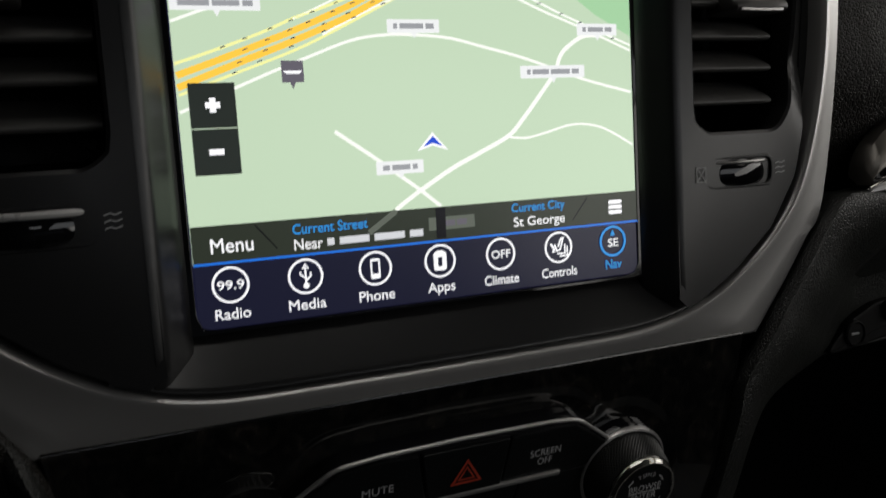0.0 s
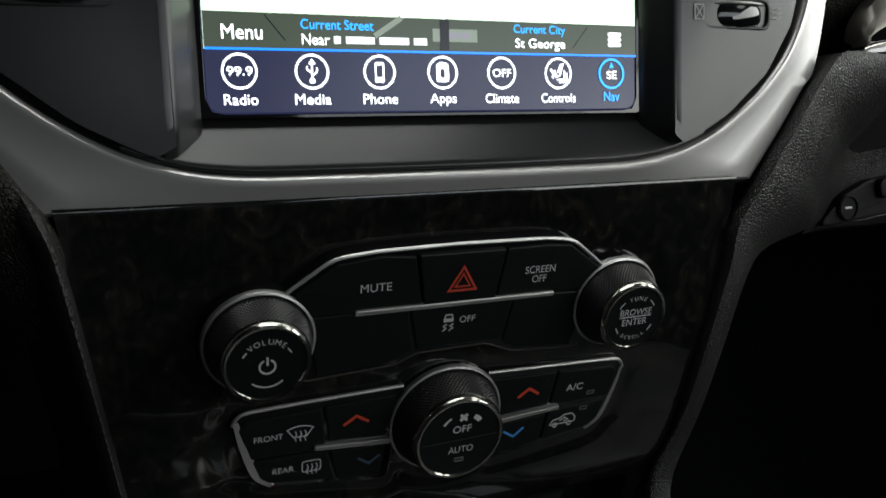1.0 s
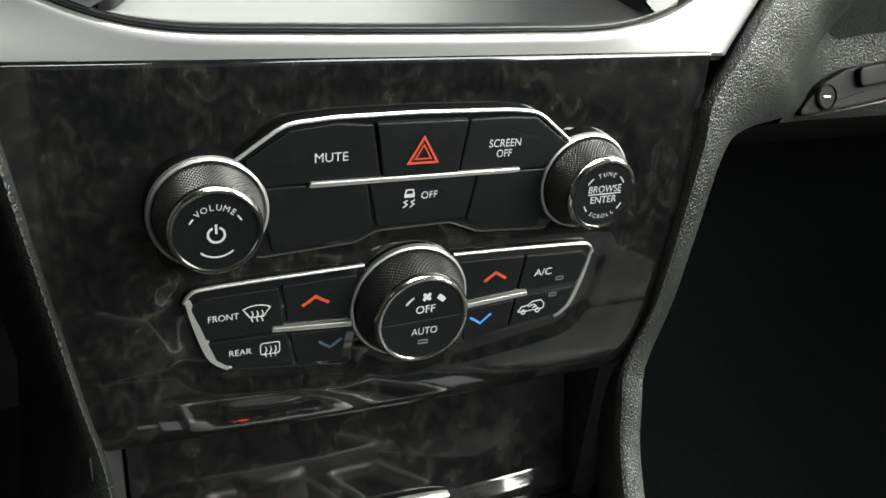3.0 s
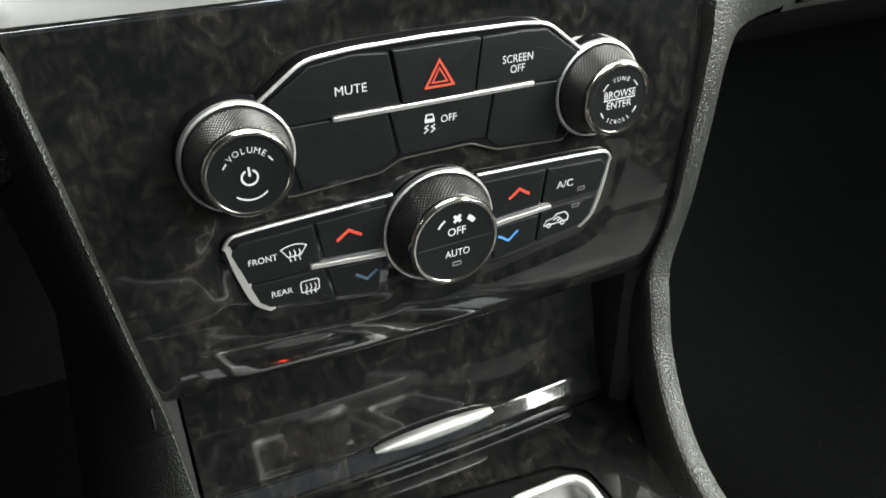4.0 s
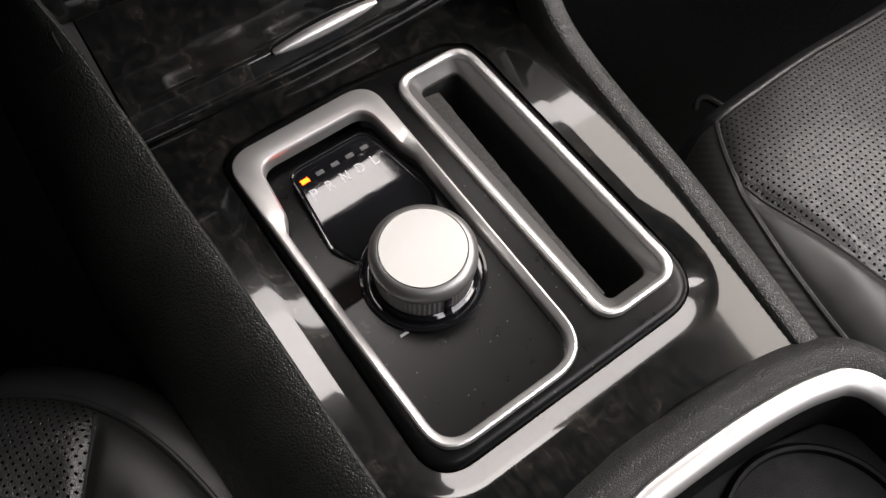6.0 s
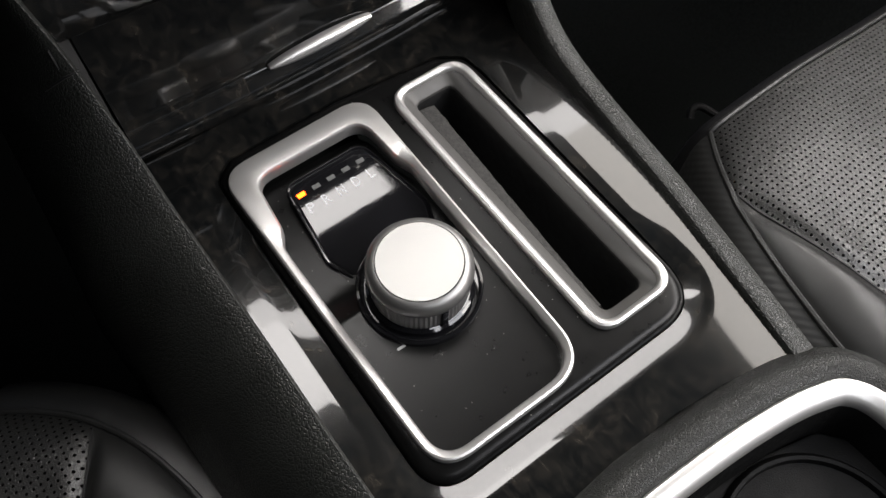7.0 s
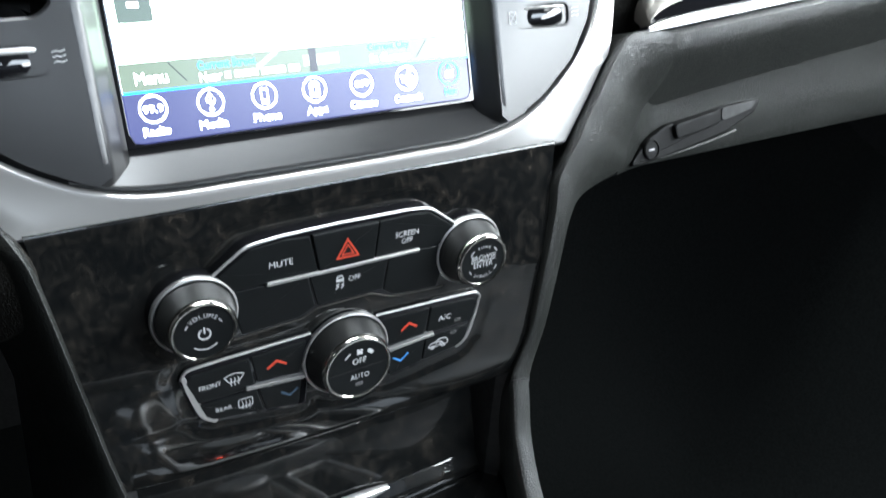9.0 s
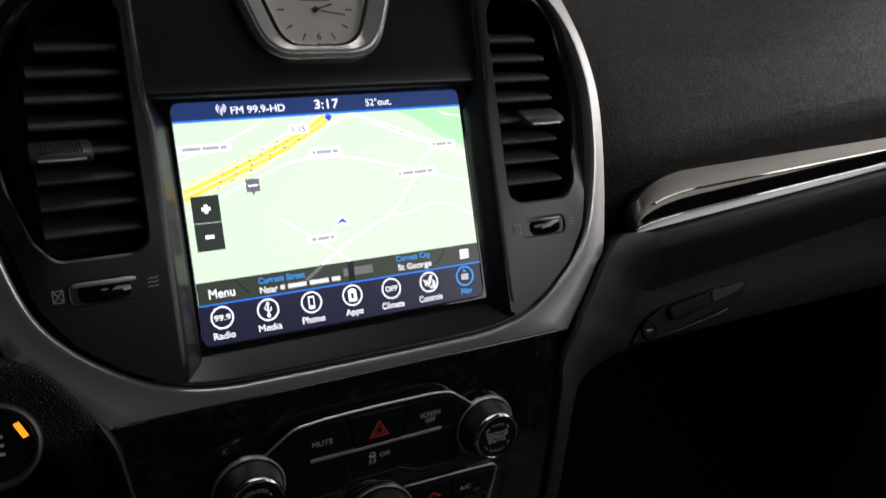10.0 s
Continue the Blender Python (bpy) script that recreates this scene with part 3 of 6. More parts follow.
part("edge", tube(SCR, curve([(205, -74, -34), (250, -70, -27), (290, -65, -24), (312, -62, -26)], 5), 1.0, 8), LEATHER, glove)

# ---- silver surround of the centre stack ----
INNER = [(0, -35.0), (40, -34.8), (78, -34.0), (103, -29.0), (125, -18.5), (147, -1.2), (161.5, 19.5), (171.5, 55), (175, 90), (173, 118), (163.5, 147), (145, 170), (110, 186), (50, 193)]
OUTER = [(0, -45.6), (46, -45.5), (93, -45.2), (139.5, -44.4), (155.5, -24.5), (168, -7.0), (176.5, 6), (184, 54), (186.5, 97), (182.5, 125), (173, 152), (156, 178), (115, 197), (50, 204)]
inner = curve(INNER + [(0, 194)] + [(-x, z) for x, z in INNER[:0:-1]], 6, True)
outer = []
both = OUTER + [(0, 205)] + [(-x, z) for x, z in OUTER[:0:-1]]
sm = curve(both, 6, True)
for i in range(len(both)):
    seg = sm[6 * i:6 * i + 6]
    if i in (2, 3, len(both) - 4, len(both) - 3):
        a, b = both[i], both[(i + 1) % len(both)]
        seg = [(a[0] + (b[0] - a[0]) * j / 6, a[1] + (b[1] - a[1]) * j / 6) for j in range(6)]
    outer += seg


def between(f):
    return [(a[0] + (b[0] - a[0]) * f, a[1] + (b[1] - a[1]) * f) for a, b in zip(inner, outer)]


surround = thing("stack_surround", "satin silver surround framing the screen and vents", "trim", (0, 0, 0.7))
part("band", loft(SCR, [level(inner, -2), level(inner, 7.2), level(offset(inner, 0.6), 8.8), level(offset(inner, 1.6), 9.5), level(offset(inner, 3.0), 9.4),
                        level(offset(inner, 4.4), 8.9), level(between(0.62), 7.9), level(between(0.93), 6.8), level(outer, 5.4), level(outer, -6)]), SILVER, surround)
part("shadow_gap", loft(SCR, [level(offset(outer, 0.2), 2.5), level(offset(outer, 1.6), 1.8), level(offset(outer, 1.8), -8)]), DARK, surround)

# ---- black housing round the screen, with a recess ----
housing = thing("screen_housing", "matt black housing round the touchscreen and vents", "housing", (0, 0.02, 0.8))
SCREEN = rect(-84.2, 84.6, -13.8, 112.8, 5)
part("bezel", ring(SCR, rect(-90, 90, -15.4, 117.5, 3), offset(SCREEN, 0.3), -4, 0.25, 0.2, 120), GLOSS, housing, "thin black edge round the display")


def lower_inner(x):
    """Height of the surround's lower inner edge at x."""
    pts_ = sorted(p for p in inner if p[1] < 20)
    for (x0, z0), (x1, z1) in zip(pts_, pts_[1:]):
        if x0 <= x <= x1:
            return z0 + (z1 - z0) * (x - x0) / max(x1 - x0, 1e-6)
    return -20.0


# sloping shelf from the display down to the surround
SX = [-112 + 4 * j for j in range(57)]
rows = [[(x, -14.6, -6.0) for x in SX], [(x, -15.2, -3.4) for x in SX], [(x, -15.6, -3.0) for x in SX]]
for j in range(1, 13):
    f = j / 12
    rows.append([(x, -15.6 + (lower_inner(x) + 2.2 + 15.6) * f, -3.0 + 12.2 * f) for x in SX])
rows += [[(x, lower_inner(x) + 1.1, 9.3) for x in SX], [(x, lower_inner(x) + 0.3, 8.6) for x in SX], [(x, lower_inner(x) + 0.1, -4.0) for x in SX]]
part("shelf", loft(SCR, rows, closed=False), MATT, housing, sharp=60)
# walls of the recess, rising from the display to the vent pods
for s in (-1, 1):
    rows = []
    for z in (185, 160, 135, 118, 100, 60, 20, -10, -18, -22, -25, -27.5, -29.5):
        drop = 3.6 * max(0.0, (-18 - z) / 11.5) ** 2
        low = -2.0 if z < 116 else 0.0
        rows.append([(s * (x + 0.3 * drop), z, h - (drop if h > 3 else 0)) for x, h in ((85.9 if z < 116 else 95.0, low), (86.4 if z < 116 else 95.4, 0.6), (89.6, 4.4) if z < 116 else (95.8, 4.4), (92.2, 7.6) if z < 116 else (96.2, 7.6), (93.6, 9.4) if z < 116 else (96.8, 9.6), (94.8, 10.8) if z < 116 else (97.8, 11.0), (96.2, 11.6) if z < 116 else (99.0, 11.7), (98.4, 11.8) if z < 116 else (101.0, 11.9))])
    part("side_wall", loft(SCR, rows, closed=False), MATT, housing, sharp=60)
# panel above the screen
rows = [[(x, z, h) for x in (-98, -70, -35, 0, 35, 70, 98)] for z, h in ((113.6, -2), (114.2, 0.6), (115.4, 3.0), (116.4, 3.9), (118.4, 4.4), (128, 2.6), (150, 1.2), (175, -1), (195, -5))]
part("brow", loft(SCR, rows, closed=False), MATT, housing, sharp=60)
part("gap_floor", loft(SCR, [level(inner, 1.0), level(offset(inner, -4.2), -0.5), level(offset(inner, -4.6), -8)]), DARK, housing, "dark gap inside the surround")
part("back", plate(SCR, rect(-178, 178, -38, 190, 20), -46, -42, 1), DARK, housing)

# ---- air vents ----
VENT = [(105, 158), (105.3, 44.5, 6), (112, 39.8, 6), (147, 39.8, 9), (155.0, 50, 9), (163, 76, 14), (165.8, 101, 14), (163, 125, 14), (154, 147, 12), (140, 163, 10), (112, 167, 8)]
FACE = [(95.5, -28.0, 4), (103, -27.6, 5), (124, -16.6), (144.8, 0.2), (158.4, 20.8), (167.2, 56), (170.5, 90), (168.5, 117), (159.4, 144.4), (141.6, 166.6), (111, 180), (99.5, 180, 2), (97.5, 116, 1)]


def mirrored(pts, s):
    return [(p[0] * s, *p[1:]) for p in (pts if s > 0 else pts[::-1])]


def air_vent(s):
    v = thing("air_vent", "black dashboard air vent with horizontal slats and a thumbwheel", "air vent", SCR @ Vector((0.135 * s, 0.03, 0)), group="dashboard air vents")
    hole, face = rounded(mirrored(VENT, s), 5, 4), rounded(mirrored(FACE, s), 3, 4)
    n = 96
    cx, cz = 134 * s, 96
    ho, fa = resample(hole, 240), resample(face, 240)

    def by_angle(loop):
        out = []
        for j in range(n):
            a = 2 * math.pi * j / n
            d = (math.cos(a), math.sin(a))
            out.append(min(loop, key=lambda p: -((p[0] - cx) * d[0] + (p[1] - cz) * d[1] * 0.55) / math.hypot(p[0] - cx, (p[1] - cz) * 0.55)))
        return out
    ho, fa = by_angle(ho), by_angle(fa)
    tuck = lambda x, z: 7.0 * min(1, max(0, (abs(x) - 152) / 10)) * min(1, max(0, (z - 40) / 25))     # the outer side lies deeper
    part("face", loft(SCR, [level(fa, 2), [(x, z, 11.6 - 3.2 * (abs(x) - 94) / 80 - tuck(x, z)) for x, z in fa], [(x, z, 12.2 - 2.0 * (abs(x) - 94) / 80 - tuck(x, z)) for x, z in offset(ho, 1.2)],
                            [(x, z, 11.2 - 2.0 * (abs(x) - 94) / 80 - tuck(x, z)) for x, z in ho], level(ho, -16), level(offset(ho, -3), -38)]), MATT, v)
    part("duct", loft(SCR, [level(offset(ho, -2.5), -37.5), level(offset(ho, -12), -37.8)], False, True), DARK, v)
    part("inner_wall", loft(SCR, [[(151.5 * s, 42, 2), (151.5 * s, 100, 5), (149 * s, 135, 2), (142 * s, 158, -2)], [(152.5 * s, 42, -34), (152.5 * s, 100, -34), (150 * s, 135, -34), (143 * s, 158, -34)]], closed=False), DARK, v)
    for i, z in enumerate((152.5, 141.5, 129.3, 117, 104.5, 91.5, 78.5, 66, 52.8)):
        if i == 0:
            continue
        x1 = 150 if z < 125 else 150 - (z - 125) * 0.45
        prof = [(-3.0, -2.0), (0.6, -1.8), (1.6, -1.0), (1.6, -0.4), (0.9, 0.4), (-2.5, 2.6), (-8, 5.6), (-20, 9.0), (-20, 6.0)]
        rows = [[(x * s, z + dz - 0.2, h + 3.2) for h, dz in prof] for x in (106, 120, 136, x1)]
        part("slat", loft(SCR, rows, True, True), SLAT, v)
    TAB = [(13.0, -5.2), (13.7, -4.4), (13.6, -3.0), (12.6, -1.4), (9.5, 1.2), (5, 4.2), (0, 6.0), (-4, 6.4), (-4, -5.4), (8, -5.8), (12, -5.7)]
    tab = part("slider_tab", loft(SCR, [[(138 * s + x, 92 + (dz + 0.4) * k - 0.4, 4 + (h - 4) * k) for h, dz in TAB] for x, k in ((-14.0, 0.72), (-13.6, 0.9), (-12.6, 1.0), (-6, 1.02), (0, 1.03), (6, 1.02), (12.6, 1.0), (13.6, 0.9), (14.0, 0.72))], True, True), VENT_TAB, v, "black slider tab with a ribbed grip" if s < 0 else "black slider tab")
    # the left edge is painted paler to stand in for light it lacks
    part("lip", tube(SCR, [((138 - 10.5) * s, 86.9, 13.0), (138 * s, 86.7, 13.2), ((138 + 10.5) * s, 86.9, 13.0)], 0.75, 6), HIGHLIGHT_EDGE if s < 0 else BRUSHED, tab, "bright lower edge")
    for i in range(12 if s < 0 else 0):
        x = 138 * s - 9.4 + i * 1.62
        part("rib", loft(SCR, [[(x + dx, 92 + dz, h) for h, dz in ((12.8, -2.2), (13.6, -1.2), (10.2, 1.8), (6.4, 4.4), (5.2, 3.6))] for dx in (0, 0.8)], True, True), DARK, tab)
    cxw = 127.0 * s
    part("wheel_slot", ring(SCR, rect(cxw - 17.6, cxw + 17.6, 17.3, 30.0, 4), rect(cxw - 16, cxw + 16, 18.6, 28.8, 3.4), 8, 11.6, 0.5, 64), BLACK, v)
    part("wheel_hole", plate(SCR, rect(cxw - 16.4, cxw + 16.4, 18.2, 29.2, 3.4), 6, 8.5, 0.2), DARK, v)
    wheel = part("thumbwheel", loft(SCR, [[(cxw + dx, 23.4 + dz, 8.0 + 5.6 * math.cos(dx / 15.5 * 1.30) - 0.0016 * dz ** 4 - 0.02 * dz * dz) for dz in (-5.4, -4.9, -4.0, -2.6, -0.6, 1.4, 3.0, 4.2, 4.9, 5.3)]
                                          for dx in (-15, -14, -11, -7, -3, 1, 5, 9, 12, 14, 15)], closed=False), GLOSS, v)
    # bar drawn as the wheel's highlight, painted brighter on the dim left
    part("wheel_highlight", tube(SCR, [(cxw + dx, 27.6, 8.2 + 5.4 * math.cos(dx / 15.5 * 1.30)) for dx in (-14.5, -13, -11, -9, -7, -5, -3, -1, 1, 3, 5, 7, 9, 11, 13, 14.5)], 1.15 if s < 0 else 0.6, 8), HIGHLIGHT_EDGE if s < 0 else BRUSHED, wheel, "bright bar on the upper edge, drawn as its highlight")
    mark_h = lambda x: 12.5 - 2.0 * (abs(x) - 94) / 80
    ix = cxw - 20.0 - (1.5 if s < 0 else 0)
    bm = ribbon(SCR, [(ix - 2.2, 20.8), (ix + 2.2, 20.8), (ix + 2.2, 26.4), (ix - 2.2, 26.4)], 0.4, mark_h(ix), True)
    ribbon(SCR, [(ix - 2.0, 21), (ix + 2.0, 26.2)], 0.4, mark_h(ix), bm=bm)
    ribbon(SCR, [(ix - 2.0, 26.2), (ix + 2.0, 21)], 0.4, mark_h(ix), bm=bm)
    part("closed_mark", bm, PRINT_DIM, v)
    bm, wx = bmesh.new(), cxw + 21.2
    for k in range(3):
        ribbon(SCR, [(wx - 2.6, 22.0 + k * 2.0), (wx - 1, 22.6 + k * 2.0), (wx + 0.6, 22.1 + k * 2.0), (wx + 2.4, 22.8 + k * 2.0)], 0.45, mark_h(wx), bm=bm)
    part("open_mark", bm, PRINT_DIM, v)


air_vent(1)
air_vent(-1)

# ---- analogue clock over the screen ----
clock = thing("analogue_clock", "cream-faced analogue clock in a rounded satin silver frame", "clock", SCR @ Vector((0, 0.16, 0)))
CLK = SCR @ pose(0, 0, 0.004)


def clock_shape(k):
    """A rounded shield; k runs from the dial's edge (0) to the frame's outer edge (1)."""
    mix = lambda a, b: a + (b - a) * k
    w0, z0, w1, w2, z2, r = mix(20.0, 33.0), mix(140.6, 131.6), mix(30.0, 46.0), mix(28.5, 43.5), mix(178.5, 188), mix(15, 25)
    return rounded([(-w0, z0, r), (w0, z0, r), (w1, 168, 22), (w2, z2, 10), (-w2, z2, 10), (-w1, 168, 22)], 8, 6)


o, i_ = resample(clock_shape(1.0), 96), resample(clock_shape(0.12), 96)
part("bezel", loft(CLK, [level(o, -6), level(o, 1.0), level(offset(o, -1.2), 3.2), level(offset(o, -3.2), 4.4), level(offset(o, -4.6), 3.2), level(offset(o, -5.4), 4.4),
                         level(offset(i_, 1.2), 3.0), level(i_, 1.6), level(i_, -3)]), BRUSHED, clock)
part("inner_ring", ring(CLK, clock_shape(0.20), clock_shape(0.0), -2, 2.3, 0.4, 96), CHROME, clock)
part("dial", plate(CLK, clock_shape(0.1), -4, -1.0, 0.1), DIAL, clock)
for k in range(12):
    if k == 6:
        continue
    a = radians(90 - 30 * k)
    rr = 14.6 + 3.2 * abs(math.cos(a)) ** 3
    part("hour_mark", ribbon(CLK, [(math.cos(a) * rr, 160 + math.sin(a) * rr), (math.cos(a) * (rr + 4), 160 + math.sin(a) * (rr + 4))], 0.75, -0.8), INK, clock)
text("numeral", CLK, "6", 0, 145.3, -0.8, 2.4, 4.0, INK, clock)
part("maker_bar", ribbon(CLK, [(-9, 165.6), (9, 165.6)], 1.2, -0.8), INK, clock)
part("hour_pointer", ribbon(CLK, [(-2, 159.4), (10.2, 163.2)], 0.9, -0.4), INK, clock)
part("minute_pointer", ribbon(CLK, [(-2.5, 160.2), (17.0, 157.0)], 0.7, -0.2), INK, clock)
part("hub", revolve(CLK, 0, 160, [(1.5, -1), (1.4, 0.5), (0.1, 0.6)], 20, cap=True), INK, clock)

# ---- touchscreen ----
screen = thing("touchscreen", "lit touchscreen showing a green road map and a row of icons", "screen", SCR @ Vector((0, -0.01, 0)))
M_BG = lit("screen_navy", 26, 27, 48, 0.8)
M_MAP = lit("map_green", 190, 211, 182)
M_MAP2 = lit("map_park_green", 160, 204, 158)
M_BAR = lit("screen_dark_olive", 52, 58, 48, 0.7)
M_TOP = lit("screen_blue_bar", 30, 48, 92, 0.9)
M_BLUE = lit("screen_blue", 40, 150, 235)
M_LINE = lit("screen_blue_line", 30, 110, 215)
M_WHITE = lit("screen_white", 250, 250, 252)
M_ROAD = lit("map_white_road", 246, 249, 240)
M_FADE = lit("map_faded_road", 100, 106, 96, 0.8)
M_ORANGE = lit("map_orange_road", 252, 200, 70)
M_YELLOW = lit("map_pale_yellow_road", 240, 240, 160)
M_GREY = lit("map_grey", 96, 92, 102)
M_INK = lit("map_ink", 70, 72, 80)
M_WORD = lit("map_word_grey", 150, 152, 156)
M_BOX = lit("zoom_box", 44, 50, 46, 0.7)
M_ARROW = lit("map_arrow_blue", 20, 70, 200)
M_TAG = lit("map_label_white", 232, 234, 234)
M_SOFT = lit("screen_soft_white", 205, 207, 210)
M_BLACK = lit("screen_black", 8, 8, 14)
part("display", plate(SCR, SCREEN, -4, 0.0, 0.3), M_BG, screen, "dark navy lit display")
map_ = part("map", plate(SCR, [(-84.1, 7.4), (84.5, 7.1), (84.5, 103), (-84.1, 102.6)], -0.5, 0.12, 0.02), M_MAP, screen, "pale green map")
status = part("status_bar", plate(SCR, rounded([(-84.1, 103.3, 0), (84.5, 103.6, 0), (84.5, 112.7, 5), (-84.1, 112.7, 5)], 0), -0.5, 0.12, 0.02), M_TOP, screen, "blue status bar")
part("park", plate(SCR, [(40, 102.9), (54, 97), (61.2, 91.7), (68.4, 86.6), (84.4, 78.3), (84.4, 102.9)], 0.0, 0.2, 0.02), M_MAP2, map_)
part("status_line", ribbon(SCR, [(-84, 102.9), (84.4, 103.2)], 1.1, 0.35), M_LINE, screen, "bright blue line")


def road(name, pts, w, mat, h=0.32, smooth=True):
    part(name, ribbon(SCR, curve(pts, 4) if smooth else pts, w, h), mat, map_)


road("white_road", [(-83.6, 55.3), (-69, 61.3), (-54.3, 67.2), (-42.8, 71.5), (-27.1, 77.1), (-15.1, 78.9), (-3.8, 78.9), (8.8, 77.8), (20.6, 75), (34, 71.7), (44.4, 68.6), (62.3, 62.7), (83.8, 57.3)], 0.96, M_ROAD)
road("pale_road", [(-83.9, 70.2), (-69.5, 74.9), (-55, 80.2), (-45.5, 84.3), (-28.1, 90.6), (-10, 99), (-4, 102.4)], 0.96, M_YELLOW)
road("motorway", [(-83.6, 66.6), (-64.4, 73.4), (-45.8, 80.4), (-30.2, 86.9), (-22.2, 90.6), (-10, 96.8), (-1.5, 102.2)], 2.1, M_ORANGE, 0.40)
road("motorway", [(-83.6, 62.9), (-64.6, 70.2), (-46.1, 77.1), (-28.5, 84.4), (-16.3, 90.6), (-5, 96.5), (2, 102.2)], 2.1, M_ORANGE, 0.40)
road("pale_road", [(-83.4, 60.6), (-68.6, 66.0), (-46.3, 74.0), (-30.7, 81.1), (-12.2, 90.3), (4, 99), (9, 102.4)], 0.89, M_YELLOW)
road("white_road", [(-83.9, 83), (-75.3, 86.1), (-66.5, 88.8), (-50, 95), (-36, 101.8)], 0.89, M_ROAD)
road("white_road", [(-46, 84.0), (-36.5, 88.2), (-24, 94.5), (-12, 101.5)], 0.67, M_ROAD)
road("white_road", [(-36.5, 79.0), (-22.5, 86), (-10, 91.5), (6, 99), (16, 101.6), (34, 92.8), (46.6, 87.4), (60.8, 82.2), (84.2, 73)], 0.81, M_ROAD)
road("white_road", [(14, 102.5), (37, 93.8), (56, 85.7), (84.2, 75.0)], 0.74, M_ROAD)
road("white_road", [(-6.5, 25.2), (6.9, 32.6), (18.3, 37.6), (30.1, 43.1), (36.2, 48.9), (42.5, 55.9), (50.2, 65), (52.9, 71.1), (56.7, 74.8), (63, 78.3), (70.5, 78.8)], 1.55, M_ROAD, 0.36)
road("white_road", [(-6.5, 25.2), (-12, 21.8), (-15.2, 19.6)], 1.48, M_ROAD, 0.36)
road("white_road", [(28.9, 42.7), (37, 41.9), (45.4, 43.4), (57.8, 46), (70.3, 44.2), (84, 37)], 0.81, M_ROAD)
road("white_road", [(-34.9, 47.4), (-22.1, 38.3), (-6, 26.1), (1.7, 19.6)], 1.26, M_ROAD, smooth=False)
road("white_road", [(70, 100.5), (74, 98.6), (84, 96.8)], 0.67, M_ROAD)
random.seed(4)
for pts in (((-69.5, 74.9), (-28.1, 90.4)), ((-64.4, 73.4), (-22.2, 90.6)), ((-64.6, 70.2), (-16.3, 90.6)), ((-68.6, 66.0), (-12.2, 90.3)), ((37, 93.3), (80, 76.0))):
    for k in range(6):
        f = 0.03 + k * 0.18 + random.uniform(-0.03, 0.03)
        x, z = (pts[0][j] + (pts[1][j] - pts[0][j]) * f for j in (0, 1))
        part("lane_arrow", ribbon(SCR, [(x - 0.8, z - 0.3), (x + 0.1, z + 0.2), (x + 0.8, z + 0.15)], 0.36, 0.5), M_INK, map_)


def tag(cx, cz, w, hgt, words, mat=M_TAG, ink=M_WORD, point=True):
    t = part("map_label", plate(SCR, rect(cx - w / 2, cx + w / 2, cz - hgt / 2, cz + hgt / 2, 0.2, 2), 0.3, 0.6, 0.02), mat, map_)
    if point:
        part("pointer", plate(SCR, [(cx - 0.9, cz - hgt / 2), (cx + 0.2, cz - hgt / 2 - 1.9), (cx + 1.2, cz - hgt / 2)], 0.3, 0.55, 0.02), mat, t)
    total = sum(words) + 0.9 * (len(words) - 1)
    x = cx - total / 2
    for wd in words:
        part("word_bar", ribbon(SCR, [(x, cz), (x + wd, cz)], hgt * 0.40, 0.75), ink, t)
        x += wd + 0.9
    return t


tag(-4.6, 81.8, 19, 4.5, (1.4, 8.6, 3.0))
tag(49.5, 65.6, 27, 4.5, (1.4, 6.8, 8.0, 3.0))
tag(69.3, 80.8, 17.4, 4.3, (1.4, 6.6, 3.0))
tag(-12.7, 34.2, 17.2, 4.5, (2.4, 6.6, 1.8))
tag(-69.9, 88.6, 27.5, 4.4, (9.4, 8.4, 3.2))
t = part("map_label", plate(SCR, rect(-23.6, -12.2, 92.7, 97.9, 0.2, 2), 0.3, 0.6, 0.02), M_TAG, map_)
text("road_number", SCR, "I-15", -17.9, 95.3, 0.75, 7.4, 3.2, M_INK, t)
part("route_shield", plate(SCR, rounded([(-1.8, 102.2), (-2.0, 100.5), (0, 98.6), (2.0, 100.5), (1.8, 102.2)], 0.5), 0.4, 0.6, 0.02), M_ARROW, map_)
t = tag(5.4, 13.5, 17.8, 4.6, (6.6, 3.6), M_FADE, M_GREY, False)

pin = part("map_pin", plate(SCR, rect(-51.1, -43.9, 63.8, 70.7, 0.1, 2), 0.3, 0.62, 0.02), M_GREY, map_)
part("pin_wing", plate(SCR, rounded([(-50.8, 67.5), (-44.1, 67.5), (-45.4, 66.5), (-49.5, 66.5)], 0.4), 0.5, 0.75, 0.02), M_WHITE, pin)
part("pin_point", plate(SCR, [(-48.5, 63.8), (-47.6, 61.6), (-46.7, 63.8)], 0.3, 0.6, 0.02), M_GREY, pin)
arrow = part("position_arrow", plate(SCR, [(0, 45.6), (5.6, 39.2), (-0.2, 41.0), (-5.9, 39.3)], 0.3, 0.6, 0.02), M_WHITE, map_)
part("arrow_fill", plate(SCR, [(0, 44.3), (3.6, 40.5), (-0.2, 41.9), (-3.9, 40.6)], 0.5, 0.75, 0.02), M_ARROW, arrow)
